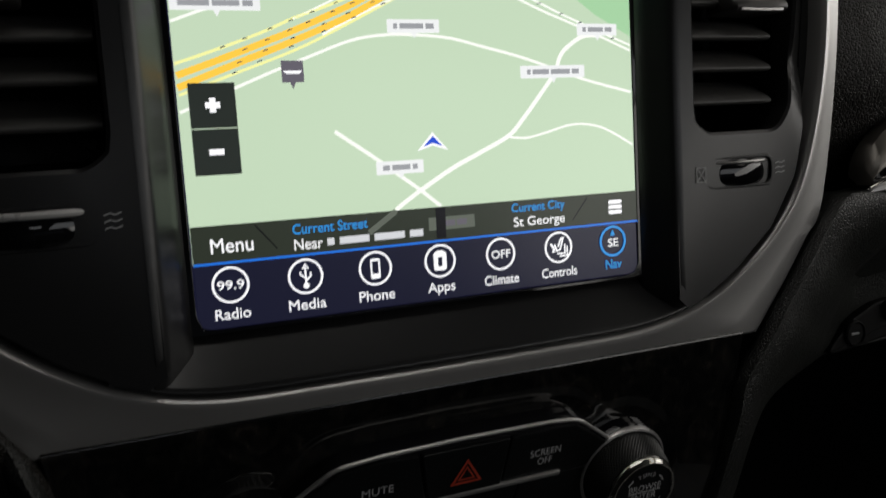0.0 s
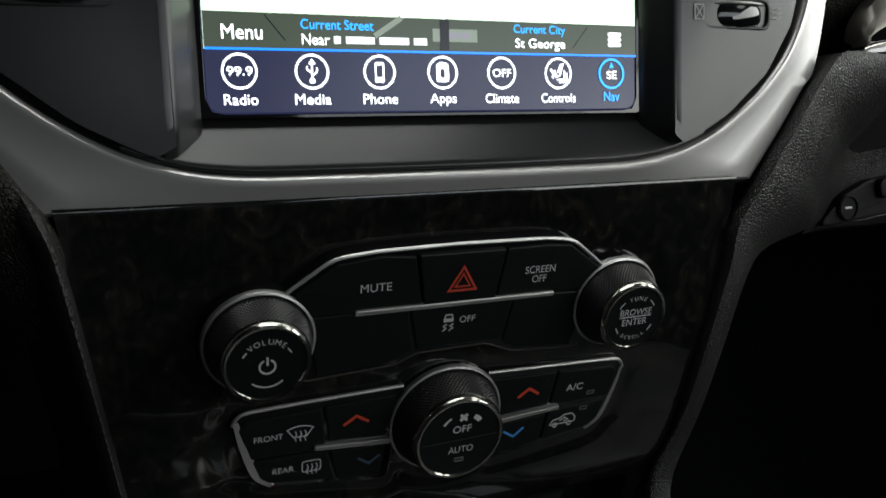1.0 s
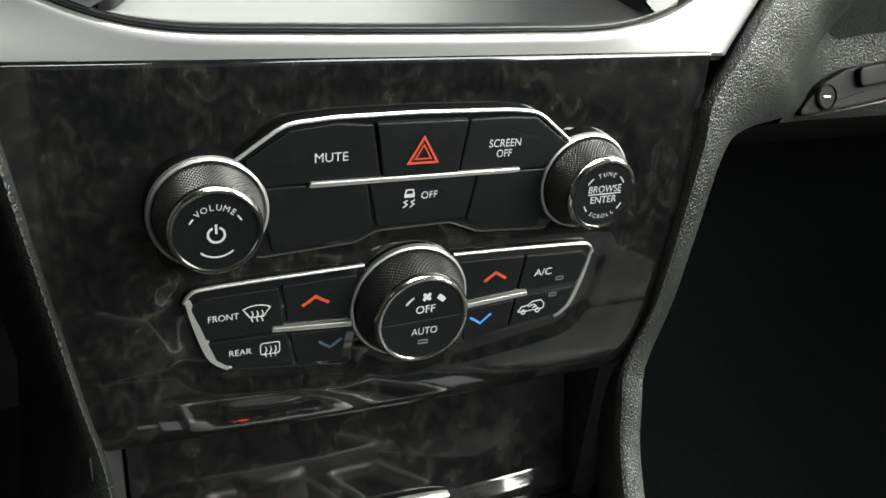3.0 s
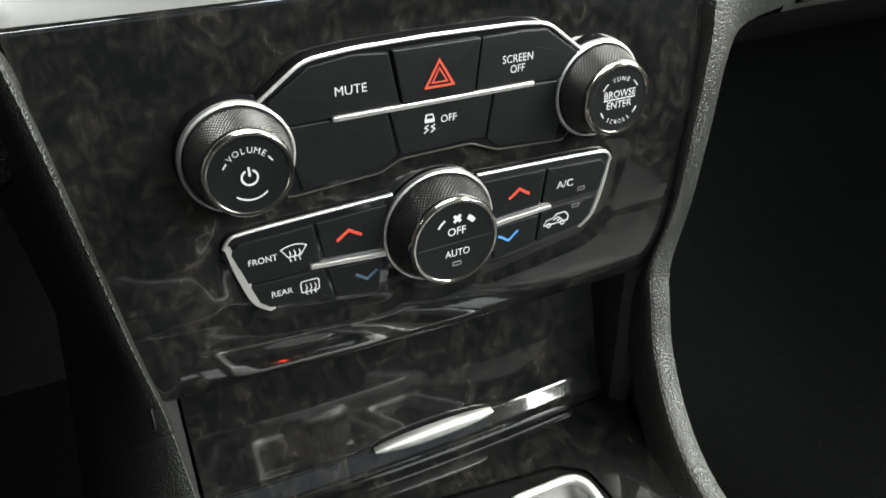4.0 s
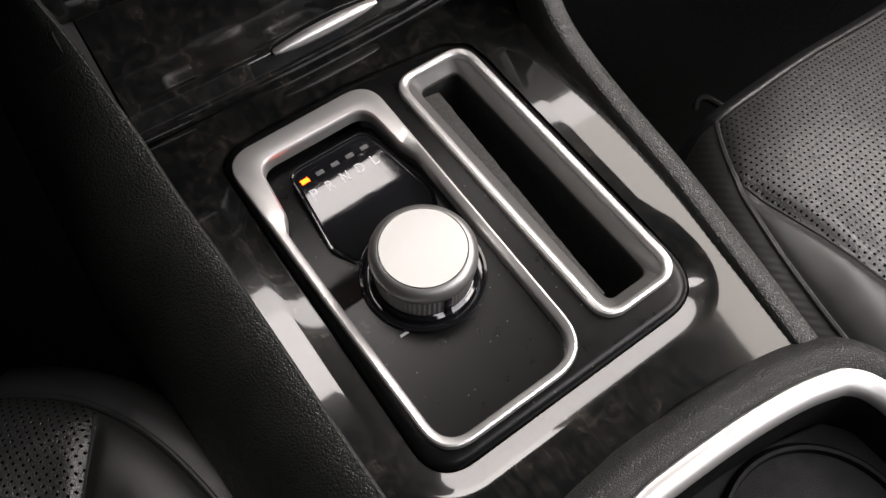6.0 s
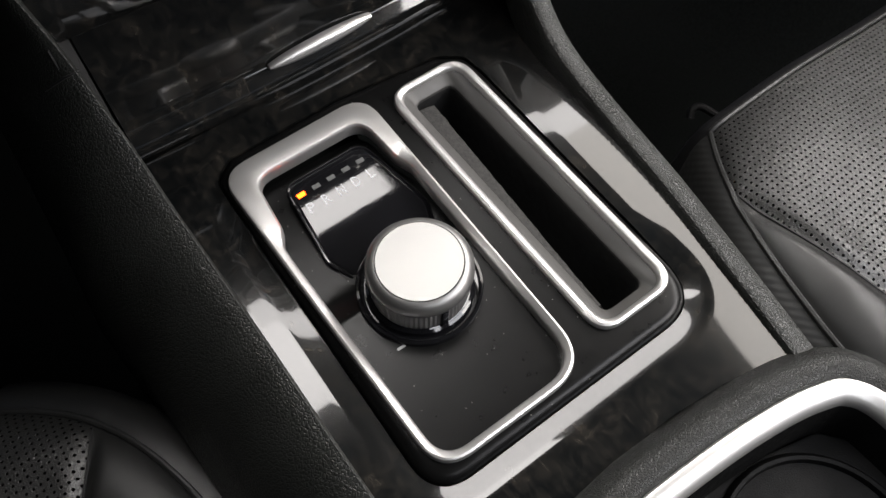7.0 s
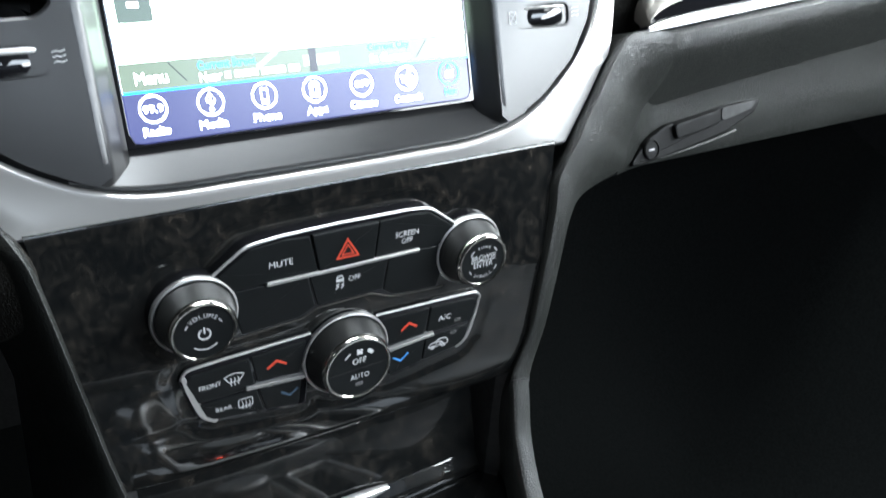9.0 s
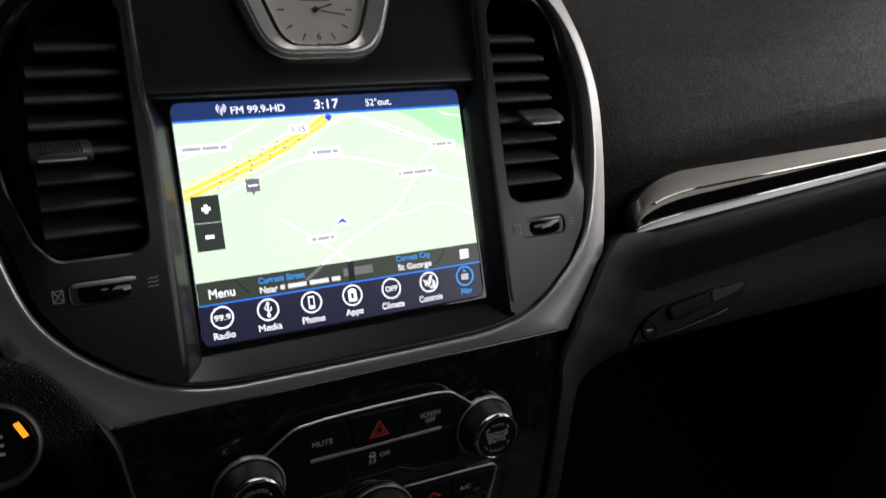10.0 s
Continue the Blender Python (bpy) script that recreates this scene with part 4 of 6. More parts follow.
for z0, z1, nm in ((50.2, 64.2, "zoom_in_key"), (35.5, 49.9, "zoom_out_key")):
    key = part(nm, plate(SCR, rect(-80.7, -66.4, z0, z1, 0.1, 2), 0.3, 0.6, 0.02), M_BOX, screen, "dark zoom key")
    zc = (57.3 if z0 > 40 else 42.7)
    bm = ribbon(SCR, [(-75.9, zc), (-71.3, zc)], 1.9, 0.8)
    if z0 > 40:
        ribbon(SCR, [(-73.6, zc - 2.3), (-73.6, zc + 2.3)], 1.9, 0.82, bm=bm)
    part("zoom_mark", bm, M_WHITE, key)

strip_ = part("street_bar", plate(SCR, [(-84.0, 7.6), (84.5, 7.3), (84.5, 19.1), (-84.0, 19.6)], 0.1, 0.5, 0.02), M_BAR, screen, "dark translucent street bar")
part("faded_road", ribbon(SCR, [(-15.4, 19.2), (-25.5, 12.6)], 2.0, 0.62), M_FADE, strip_)
part("dark_gap", plate(SCR, [(-0.6, 19.2), (3.0, 19.2), (2.8, 8.2), (-0.8, 8.2)], 0.4, 0.8, 0.02), M_BLACK, strip_)
part("divider", ribbon(SCR, [(-63.9, 18.8), (-57.2, 10.4)], 0.4, 0.6), M_BLACK, strip_)
part("divider", ribbon(SCR, [(61.9, 18.0), (55.2, 9.9)], 0.4, 0.6), M_BLACK, strip_)
text("menu_word", SCR, "Menu", -71.6, 13.0, 0.8, 13.4, 4.7, M_WHITE, strip_, weight=0.05)
text("street_heading", SCR, "Current Street", -51.8, 16.1, 0.8, 25.8, 3.3, M_BLUE, strip_, weight=0.03, align=1)
text("city_heading", SCR, "Current City", 29.4, 16.1, 0.8, 22.3, 4.1, M_BLUE, strip_, weight=0.03, align=1)
text("city_name", SCR, "St George", 30.0, 10.8, 0.8, 21.6, 4.4, M_WHITE, strip_, weight=0.03, align=1)
text("near_word", SCR, "Near", -51.6, 11.0, 0.8, 9.6, 3.6, M_WHITE, strip_, weight=0.03, align=1)
x = -40.4
for wd in (2.4, 10.4, 11.0, 5.0):
    part("street_word_bar", ribbon(SCR, [(x, 11.0), (x + wd, 11.0)], 2.4, 0.8), M_SOFT, strip_)
    x += wd + 1.9
for k in range(3):
    part("menu_stripe", plate(SCR, rect(71.5, 77.5, 10.8 + k * 1.95, 12.3 + k * 1.95, 0.7, 3), 0.4, 0.8, 0.05), M_WHITE, strip_)
part("blue_line", ribbon(SCR, [(-84, 7.5), (84.5, 7.2)], 0.75, 0.85), M_LINE, screen, "bright blue line")

ICONS = [("radio", -73.1, "Radio", 11.2), ("media", -48.6, "Media", 12.6), ("phone", -24.2, "Phone", 12.8), ("apps", 0.0, "Apps", 10.4),
         ("climate", 24.1, "Climate", 14.0), ("controls", 48.6, "Controls", 15.2), ("compass", 73.0, "Nav", 7.2)]
for nm, x, word, w in ICONS:
    m_ = M_BLUE if nm == "compass" else M_WHITE
    icon = part(nm + "_icon", ribbon(SCR, arc(x, 0.2, 5.6, 0, 360, 40)[:-1], 0.75, 0.5, True), m_, screen)
    text("icon_word", SCR, word, x, -9.2 + (0.5 if word in ("Nav",) else 0) - (0.45 if word == "Apps" else 0), 0.5, w, 4.5 if word == "Apps" else 3.5, m_, icon, weight=0.03)
    if nm == "radio":
        text("icon_text", SCR, "99.9", x, 0.2, 0.6, 8.4, 2.9, m_, icon, weight=0.05)
    elif nm == "climate":
        text("icon_text", SCR, "OFF", x, 0.2, 0.6, 7.6, 2.9, m_, icon, weight=0.05)
    elif nm == "compass":
        text("icon_text", SCR, "SE", x, -0.3, 0.6, 4.6, 3.1, M_WHITE, icon, weight=0.05)
        part("icon_pointer", plate(SCR, [(x - 0.9, 2.5), (x + 0.9, 2.5), (x, 4.6)], 0.3, 0.6, 0.02), m_, icon)
    elif nm == "phone":
        bm = ring(SCR, rect(x - 1.7, x + 1.7, -3.4, 3.6, 0.6, 3), rect(x - 1.2, x + 1.2, -1.7, 2.7, 0.1, 3), 0.2, 0.6, 0.05, 40)
        part("icon_shape", bm, M_WHITE, icon)
    elif nm == "apps":
        part("icon_shape", ring(SCR, rounded([(x - 2.4, -3.2), (x + 2.4, -3.2), (x + 2.4, 3), (x + 1, 3.9), (x - 1, 3.9), (x - 2.4, 3)], 0.9, 3), rect(x - 0.9, x + 0.9, -1.8, 1.6, 0.5, 3), 0.2, 0.6, 0.05, 40), M_WHITE, icon)
    elif nm == "media":
        bm = ribbon(SCR, [(x, -2.6), (x, 3.2)], 0.6, 0.6)
        ribbon(SCR, [(x, -1.4), (x + 1.7, 0.2), (x + 1.7, 1.5)], 0.55, 0.62, bm=bm)
        ribbon(SCR, [(x, -0.4), (x - 1.7, 0.9), (x - 1.7, 2.0)], 0.55, 0.64, bm=bm)
        ribbon(SCR, arc(x, -2.9, 0.5, 0, 360, 10)[:-1], 1.0, 0.66, True, bm=bm)
        ribbon(SCR, [(x - 1.0, 2.7), (x, 4.2), (x + 1.0, 2.7)], 0.5, 0.68, bm=bm)
        part("icon_shape", bm, M_WHITE, icon)
    else:
        bm = ribbon(SCR, [(x - 3.4, 1.8), (x - 2.0, -0.4), (x - 2.6, -1.6)], 0.8, 0.6)
        ribbon(SCR, [(x - 1.8, 1.4), (x - 0.9, -0.8)], 0.7, 0.62, bm=bm)
        ribbon(SCR, [(x - 0.3, 0.4), (x + 1.0, 3.4), (x + 2.0, 3.6), (x + 0.6, -0.6), (x - 1.4, -1.2)], 0.6, 0.64, bm=bm)
        ribbon(SCR, [(x + 2.6, 1.2), (x + 2.6, -2.2), (x - 0.8, -2.2)], 0.55, 0.66, bm=bm)
        ribbon(SCR, [(x + 3.6, 0.4), (x + 3.6, -3.2), (x + 0.2, -3.2)], 0.55, 0.68, bm=bm)
        part("icon_shape", bm, M_WHITE, icon)
bm = ribbon(SCR, [(-58.6, 105.4), (-58.6, 109)], 0.5, 0.5)
for s in (-1, 1):
    for r in (1.3, 2.4):
        ribbon(SCR, arc(-58.6, 109, r, 90 - s * 35, 90 - s * 145, 8), 0.45, 0.5, bm=bm)
part("aerial_mark", bm, M_WHITE, status)
text("station", SCR, "FM 99.9-HD", -38.9, 107.6, 0.5, 29.4, 3.7, M_WHITE, status, weight=0.03)
text("time", SCR, "3:17", 0.0, 108.3, 0.5, 14.2, 5.0, M_WHITE, status, weight=0.06)
text("outside_temperature", SCR, "52\u00b0out.", 31.5, 107.9, 0.5, 16.0, 4.0, M_WHITE, status, weight=0.02)


# ---- wood fascia with the audio and climate controls ----
fascia = thing("control_panel", "glossy dark burl wood fascia carrying audio and climate controls", "control panel", PAN @ Vector((0, -0.08, 0)))


def edge_x(z, s):
    if s > 0:
        return 130.5 + (z - 57) * 0.082 if z > -40 else 122.5 + (z + 40) * 0.09
    return -(132.5 + (z - 57) * 0.135)


UP = [(-64.5, 26.5, 2), (-47, 38.8, 18), (-30, 40.3, 20), (0, 40.8, 40), (36, 40.2, 16), (47.5, 38.9, 15), (64.5, 25.5, 2), (70, 8, 6), (58, -10.2, 5), (27, -8.2, 8), (15, -3.2, 8), (-14, -3.6, 8), (-22, -7.4, 8), (-58, -9.5, 6), (-70, 8, 6)]
up = rounded(UP, 4, 5)

def climate_outline(s):
    pts_ = [(17.0 * s, -16.3), (78.5 * s, -18.4, 6), (83.8 * s, -23.5, 5), (77.6 * s, -46.5, 7), (71 * s, -53.6, 9), (22 * s, -60.0, 4)]
    return rounded(pts_ if s > 0 else pts_[::-1], 3, 5)


def away(px, pz, loop):
    """Distances of points from an outline, 0 inside it."""
    best, wind = np.full(px.shape, 1e9), np.zeros(px.shape, bool)
    for (x0, z0), (x1, z1) in zip(loop, loop[1:] + loop[:1]):
        ex, ez = x1 - x0, z1 - z0
        t = np.clip(((px - x0) * ex + (pz - z0) * ez) / max(ex * ex + ez * ez, 1e-9), 0, 1)
        best = np.minimum(best, np.hypot(px - x0 - t * ex, pz - z0 - t * ez))
        if z0 != z1:
            wind ^= ((z0 > pz) != (z1 > pz)) & (px < x0 + (pz - z0) * ex / ez)
    return np.where(wind, 0.0, best)


# the wood: a rolled lower edge, and a shallow dish round each control unit
prof = [(57.4, -22), (57.2, -12.0), (57.0, -8.8), (50, -7.7), (40, -6.2), (22, -3.6), (5, -1.4), (-8, -0.35), (-20, 0.0), (-45, 0.2), (-54, 1.0), (-62, 1.9), (-68, 2.4), (-73, 2.55), (-77, 2.25), (-80, 1.75), (-82.5, 1.1), (-84.5, 0.35), (-86.2, -1.0), (-87.0, -6), (-87.4, -26)]
ACROSS = [j / 130 for j in range(131)]
px, pz, ph = [], [], []
for z, h in curve(prof, 8):
    a, b = edge_x(z, -1), edge_x(z, 1)
    low = min(1, max(0, (-60 - z) / 17))
    for f in ACROSS:
        x = a + (b - a) * f
        px.append(x)
        pz.append(z - (2.8 if z < -60 else 0) * (f - 0.5) * 1.6 * low)
        ph.append(h - 0.0002 * x * x * min(1, max(0, (-45 - z) / 40)))
px, pz, ph = np.array(px), np.array(pz), np.array(ph)
near = np.minimum.reduce([away(px, pz, loop) for loop in (up, climate_outline(-1), climate_outline(1), arc(-72.4, 9.2, 20.4, 0, 360, 40), arc(72.0, 9.2, 20.4, 0, 360, 40), arc(1.0, -35.0, 24.6, 0, 360, 40))])
near = np.clip((near - 3.5) / 7.0, 0, 1)
ph = ph - 0.8 * (1 - near * near * (3 - 2 * near)) * np.clip((pz + 76) / 12, 0, 1) * np.clip((56 - pz) / 6, 0, 1)
pts = list(zip(px.tolist(), pz.tolist(), ph.tolist()))
part("wood_face", loft(PAN, [pts[i:i + 131] for i in range(0, len(pts), 131)], closed=False), WOOD, fascia, "dark marbled burl wood, glossy", sharp=60)

upper_unit = part("audio_unit", plate(PAN, up, -12, 1.0, 0.5), GLOSS, fascia, "gloss black audio control plate")
rim = resample(up, 160)
pts = [p for p in rim if p[1] > 24.5 and abs(p[0]) < 65]
pts.sort(key=lambda p: p[0])
part("upper_rim", tube(PAN, [(p[0], p[1] - 0.4, 1.0) for p in pts], 0.75, 8, flat=0.9), BRUSHED, upper_unit, "satin silver rim")
pts = [p for p in rim if p[1] < -2 and -58 < p[0] < 58]
pts.sort(key=lambda p: p[0])
part("lower_edge", tube(PAN, [(p[0], p[1] + 0.2, 0.9) for p in pts], 0.4, 6), SATIN_GREY, upper_unit, "thin grey lower line")


def button(name, pts, label="", r=0.8, h=1.9):
    return part(name, plate(PAN, rounded(pts, r, 3), 0.5, h, 0.5), BUTTON, fascia, label)


b_mute = button("mute_button", [(-60.5, 26.8), (-57, 17.3), (-13.4, 17.3), (-17.0, 37.0), (-30, 38.2), (-45.5, 36.4)])
text("word", PAN, "MUTE", -31.5, 26.4, 2.15, 11.6, 3.2, PRINT, b_mute)
b_haz = button("hazard_button", [(-12.7, 17.3), (16.0, 17.1), (18.6, 37.4), (-16.0, 37.6)], h=2.6)
bm = ribbon(PAN, [(-3.8, 22.4), (7.2, 22.4), (1.7, 31.8)], 0.85, 2.9, True)
ribbon(PAN, [(-1.3, 23.9), (4.7, 23.9), (1.7, 29.0)], 0.55, 2.9, True, bm=bm)
part("triangle", bm, RED, b_haz, "red warning triangle")
b_scr = button("screen_off_button", [(16.8, 17.0), (56.0, 16.6), (62.0, 25.4), (46.8, 36.6), (36, 37.4), (19.4, 37.2)])
text("word", PAN, "SCREEN", 34.3, 27.6, 2.15, 13.0, 3.0, PRINT, b_scr)
text("word", PAN, "OFF", 34.3, 23.6, 2.15, 6.2, 3.0, PRINT, b_scr)
button("blank_button", [(-56.5, 16.6), (-18.6, 16.6), (-15.6, -1.2), (-23, -5.4), (-52, -7.2)], h=1.6)
b_esc = button("stability_button", [(-17.9, 16.6), (24.2, 16.4), (21.0, -1.5), (14.2, -1.2), (-14.0, -1.6)], h=1.6)
text("word", PAN, "OFF", 5.6, 9.4, 1.85, 6.4, 2.8, PRINT, b_esc)
bm = ribbon(PAN, [(-3.9, 10.0), (-3.4, 11.9), (-0.9, 11.9), (-0.4, 10.0)], 0.5, 1.85, True)
ribbon(PAN, [(-4.1, 9.3), (-0.2, 9.3)], 0.8, 1.87, bm=bm)
for dx in (-3.9, -1.2):
    ribbon(PAN, [(dx + 1.2, 7.9), (dx - 0.2, 7.1), (dx + 1.0, 6.2), (dx - 0.6, 5.0)], 0.45, 1.85, bm=bm)
part("car_mark", bm, PRINT, b_esc)
button("blank_button", [(24.9, 16.4), (55.0, 15.8), (57.0, 6), (53, -8.4), (27, -6.2), (21.8, -2.2)], h=1.6)
part("accent_bar", plate(PAN, rounded([(-39.2, 15.9), (41.4, 15.7), (41.8, 17.7), (-39.2, 18.1)], 0.8, 3), 0.5, 3.0, 0.6), BRUSHED, upper_unit, "satin silver bar")


def climate_unit(s):
    o = climate_outline(s)
    u = part("climate_unit", plate(PAN, o, -8, 1.0, 0.5), GLOSS, fascia, "gloss black climate control plate")
    path = [(18 * s, -17.0, 1.0), (50 * s, -17.8, 1.1), (75 * s, -18.8, 1.2), (80.2 * s, -20.3, 1.2), (82.3 * s, -23.6, 1.2)]
    part("rim", tube(PAN, curve(path, 4), 0.75, 8), BRUSHED, u, "satin silver rim")
    k = 2.4 if s < 0 else 1.5
    side = curve([(82.0 * s, -23.0, 1.0), (80.0 * s, -33, 1.2), (76.6 * s, -44.5, 1.2), (73.6 * s, -49.6, 1.0), (69 * s, -53.2, 0.7)], 5)
    rows = [[(x, z, 0.4), (x, z, h + 0.9), (x - s * k * (0.6 + 0.5 * math.sin(i / len(side) * math.pi)), z + 0.5, h + 0.7), (x - s * k * 1.5 * (0.6 + 0.5 * math.sin(i / len(side) * math.pi)), z + 0.7, 0.4)] for i, (x, z, h) in enumerate(side)]
    part("side_rim", loft(PAN, rows, True, True), BRUSHED, u, "satin silver side rim")
    part("accent_bar", plate(PAN, rounded([(22.4 * s, -41.9), (22.4 * s, -39.3), (52.6 * s, -37.3), (52.8 * s, -39.4)][::(1 if s < 0 else -1)], 0.7, 3), 0.4, 3.0, 0.6), BRUSHED, u, "satin silver bar")
    q = (lambda pts: [(x * s, z) for x, z in (pts if s < 0 else pts[::-1])])
    return u, q


u, q = climate_unit(-1)
b = button("front_defrost_button", q([(49.8, -21.6), (77.5, -22.4), (80.4, -26.0), (76.4, -39.4), (47.8, -39.6)]))
text("word", PAN, "FRONT", -69.4, -30.8, 2.1, 10.6, 2.5, PRINT, b)
bm = ribbon(PAN, arc(-57.8, -37.0, 9.6, 60, 120, 8) + [(-60.2, -32.2), (-55.4, -32.2)], 0.42, 2.1, True)
for k in range(3):
    ribbon(PAN, [(-59.6 + 1.8 * k, -29.6), (-59.1 + 1.8 * k, -31.0), (-59.8 + 1.8 * k, -32.4), (-59.3 + 1.8 * k, -34.2)], 0.42, 2.13, bm=bm)
part("windscreen_mark", bm, PRINT, b)
b = button("rear_defrost_button", q([(47.4, -40.8), (75.9, -40.4), (72.8, -48.4), (69, -51.4), (44.4, -54.6)]))
text("word", PAN, "REAR", -64.0, -46.2, 2.1, 8.0, 2.4, PRINT, b)
bm = ribbon(PAN, rect(-56.8, -49.8, -48.7, -43.9, 1.0, 3), 0.42, 2.1, True)
for k in range(3):
    ribbon(PAN, [(-55.0 + 1.75 * k, -45.4), (-54.5 + 1.75 * k, -46.9), (-55.2 + 1.75 * k, -48.4), (-54.7 + 1.75 * k, -50.0)], 0.4, 2.13, bm=bm)
part("rear_window_mark", bm, PRINT, b)
b = button("warmer_button", q([(20.5, -20.2), (48.8, -21.2), (46.6, -36.8), (24.6, -38.4)]))
part("chevron", ribbon(PAN, [(-41.4, -30.4), (-36.4, -27.0), (-31.4, -30.2)], 1.2, 2.1), RED, b, "red chevron")
b = button("cooler_button", q([(24, -42.6), (46.2, -41.4), (43.4, -54.8), (26, -57.4)]))
part("chevron", ribbon(PAN, [(-35.0, -46.8), (-30.6, -50.0), (-26.2, -46.8)], 1.1, 2.1), material("dim_blue_printing", (0.06, 0.10, 0.15), 0.5, vary=0), b, "dim blue chevron")
u, q = climate_unit(1)
b = button("warmer_button", q([(20.0, -20.2), (49.6, -21.2), (47.2, -36.8), (24.6, -38.4)]))
part("chevron", ribbon(PAN, [(32.4, -30.6), (37.2, -27.0), (42.0, -30.2)], 1.2, 2.1), RED, b, "red chevron")
b = button("cooler_button", q([(24, -42.6), (47.4, -41.2), (45.4, -54.4), (26, -57.4)]))
part("chevron", ribbon(PAN, [(27.8, -46.6), (32.6, -49.8), (37.2, -46.0)], 1.0, 2.1), BLUE, b, "blue chevron")
b = button("air_conditioning_button", q([(50.6, -21.2), (77.0, -22.4), (80.0, -25.6), (76.8, -36.6), (53.6, -37.0), (48.4, -36.6)]))
text("word", PAN, "A/C", 59.2, -29.6, 2.1, 8.0, 3.2, PRINT, b)
part("lamp", ring(PAN, rect(65.8, 69.6, -34.6, -32.8, 0.2, 2), rect(66.3, 69.1, -34.2, -33.2, 0.1, 2), 1.6, 2.1, 0.05, 32), LAMP_OFF, b)
b = button("recirculation_button", q([(48.2, -41.0), (53.2, -39.8), (76.0, -39.0), (73.4, -47.6), (69.4, -51.2), (46.4, -54.2)]))
bm = ribbon(PAN, [(49.8, -47.4), (51.2, -45.2), (54.2, -44.8), (56.2, -43.2), (60.2, -43.0), (62.0, -45.0), (61.8, -47.0)], 0.5, 2.1)
ribbon(PAN, [(49.8, -47.6), (61.8, -47.2)], 0.45, 2.1, bm=bm)
for xx in (52.4, 59.2):
    ribbon(PAN, arc(xx, -47.8, 1.0, 0, 360, 10)[:-1], 0.45, 2.12, True, bm=bm)
ribbon(PAN, [(54.4, -45.8), (56.8, -44.6), (58.4, -45.8), (56.4, -46.4)], 0.5, 2.12, bm=bm)
part("car_mark", bm, PRINT, b)
part("lamp", ring(PAN, rect(63.6, 67.4, -42.2, -40.4, 0.2, 2), rect(64.1, 66.9, -41.8, -40.8, 0.1, 2), 1.6, 2.1, 0.05, 32), LAMP_OFF, b)


def knob(name, cx, cz, r, rf, length, label, parent=None):
    """A knurled rotary knob: base ring, toothed body, polished rim, flat cap."""
    k = part(name, revolve(PAN, cx, cz, [(r + 0.7, -1), (r + 0.7, 1.2), (r + 0.4, 2.0), (r - 0.4, 2.3), (r - 1.1, 1.5), (r - 1.1, 0)], 64), BRUSHED, parent or fascia, label)
    part("collar", revolve(PAN, cx, cz, [(r + 1.1, -10), (r + 1.1, -0.6), (r + 0.6, 0.4)], 64), GLOSS, k)
    body = [(r - 1.5, 0.5), (r - 1.5, 3.0)] + [(r - 1.7 - (r - 1.7 - rf - 0.7) * f ** 1.2, 3.0 + (length - 6.2) * f) for f in [j / 13 for j in range(14)]]
    part("knurled_body", revolve(PAN, cx, cz, body, 150, knurl=0.3), KNURL, k, "knurled black body").data.shade_flat()
    part("polished_rim", revolve(PAN, cx, cz, [(rf + 0.7, length - 3.6), (rf + 0.9, length - 2.6), (rf + 0.5, length - 0.9), (rf - 0.2, length), (rf - 1.0, length - 0.1), (rf - 1.5, length - 0.9)], 64), RIM, k, "polished chrome rim")
    cap = part("cap", disc(PAN, cx, cz, rf - 1.4, length - 0.6, 48, 0.25), BUTTON, k, "flat black cap")
    return k, cap


k, cap = knob("volume_knob", -72.4, 9.2, 19.2, 14.4, 16.4, "round volume knob with a knurled body")
hh = 16.1
arc_text("word", PAN, "VOLUME", -72.4, 9.0, 8.8, 90, 15.5, hh, 2.9, PRINT, cap)
bm = ribbon(PAN, arc(-72.4, 8.4, 2.6, 115, 425, 24), 0.7, hh)
ribbon(PAN, [(-72.4, 8.8), (-72.4, 12.0)], 0.75, hh + 0.05, bm=bm)
part("power_mark", bm, PRINT, cap)
bm = ribbon(PAN, arc(-72.4, 8.2, 9.2, 150, 137, 5), 0.5, hh)
ribbon(PAN, arc(-72.4, 8.2, 9.2, 43, 30, 5), 0.5, hh, bm=bm)
ribbon(PAN, arc(-72.4, 8.2, 7.6, 228, 312, 12), 0.55, hh, bm=bm)
part("arc_mark", bm, PRINT, cap)
k, cap = knob("tuning_knob", 72.0, 9.2, 19.2, 14.2, 16.2, "round tuning knob with a knurled body")
text("word", PAN, "BROWSE", 72.0, 11.8, hh, 14.6, 2.8, PRINT, cap)
text("word", PAN, "ENTER", 72.0, 7.5, hh, 11.6, 2.8, PRINT, cap)
part("line_mark", ribbon(PAN, [(64.6, 9.7), (79.4, 9.7)], 0.4, hh), PRINT, cap)
arc_text("word", PAN, "TUNE", 72.0, 9.2, 8.6, 90, 15, hh, 2.5, PRINT, cap)
arc_text("word", PAN, "SCROLL", 72.0, 9.2, 8.8, 270, -13, hh, 2.4, PRINT, cap)
bm = bmesh.new()
for a0, a1 in ((150, 130), (50, 30), (205, 222), (318, 335)):
    ribbon(PAN, arc(72.0, 9.2, 9.2, a0, a1, 5), 0.5, hh, bm=bm)
part("arc_mark", bm, PRINT, cap)
k, cap = knob("fan_knob", 1.0, -35.0, 23.4, 17.8, 16.4, "large round fan knob with a knurled body")
hh = 16.15
text("word", PAN, "OFF", 1.4, -30.2, hh, 7.6, 3.2, PRINT, cap, weight=0.03)
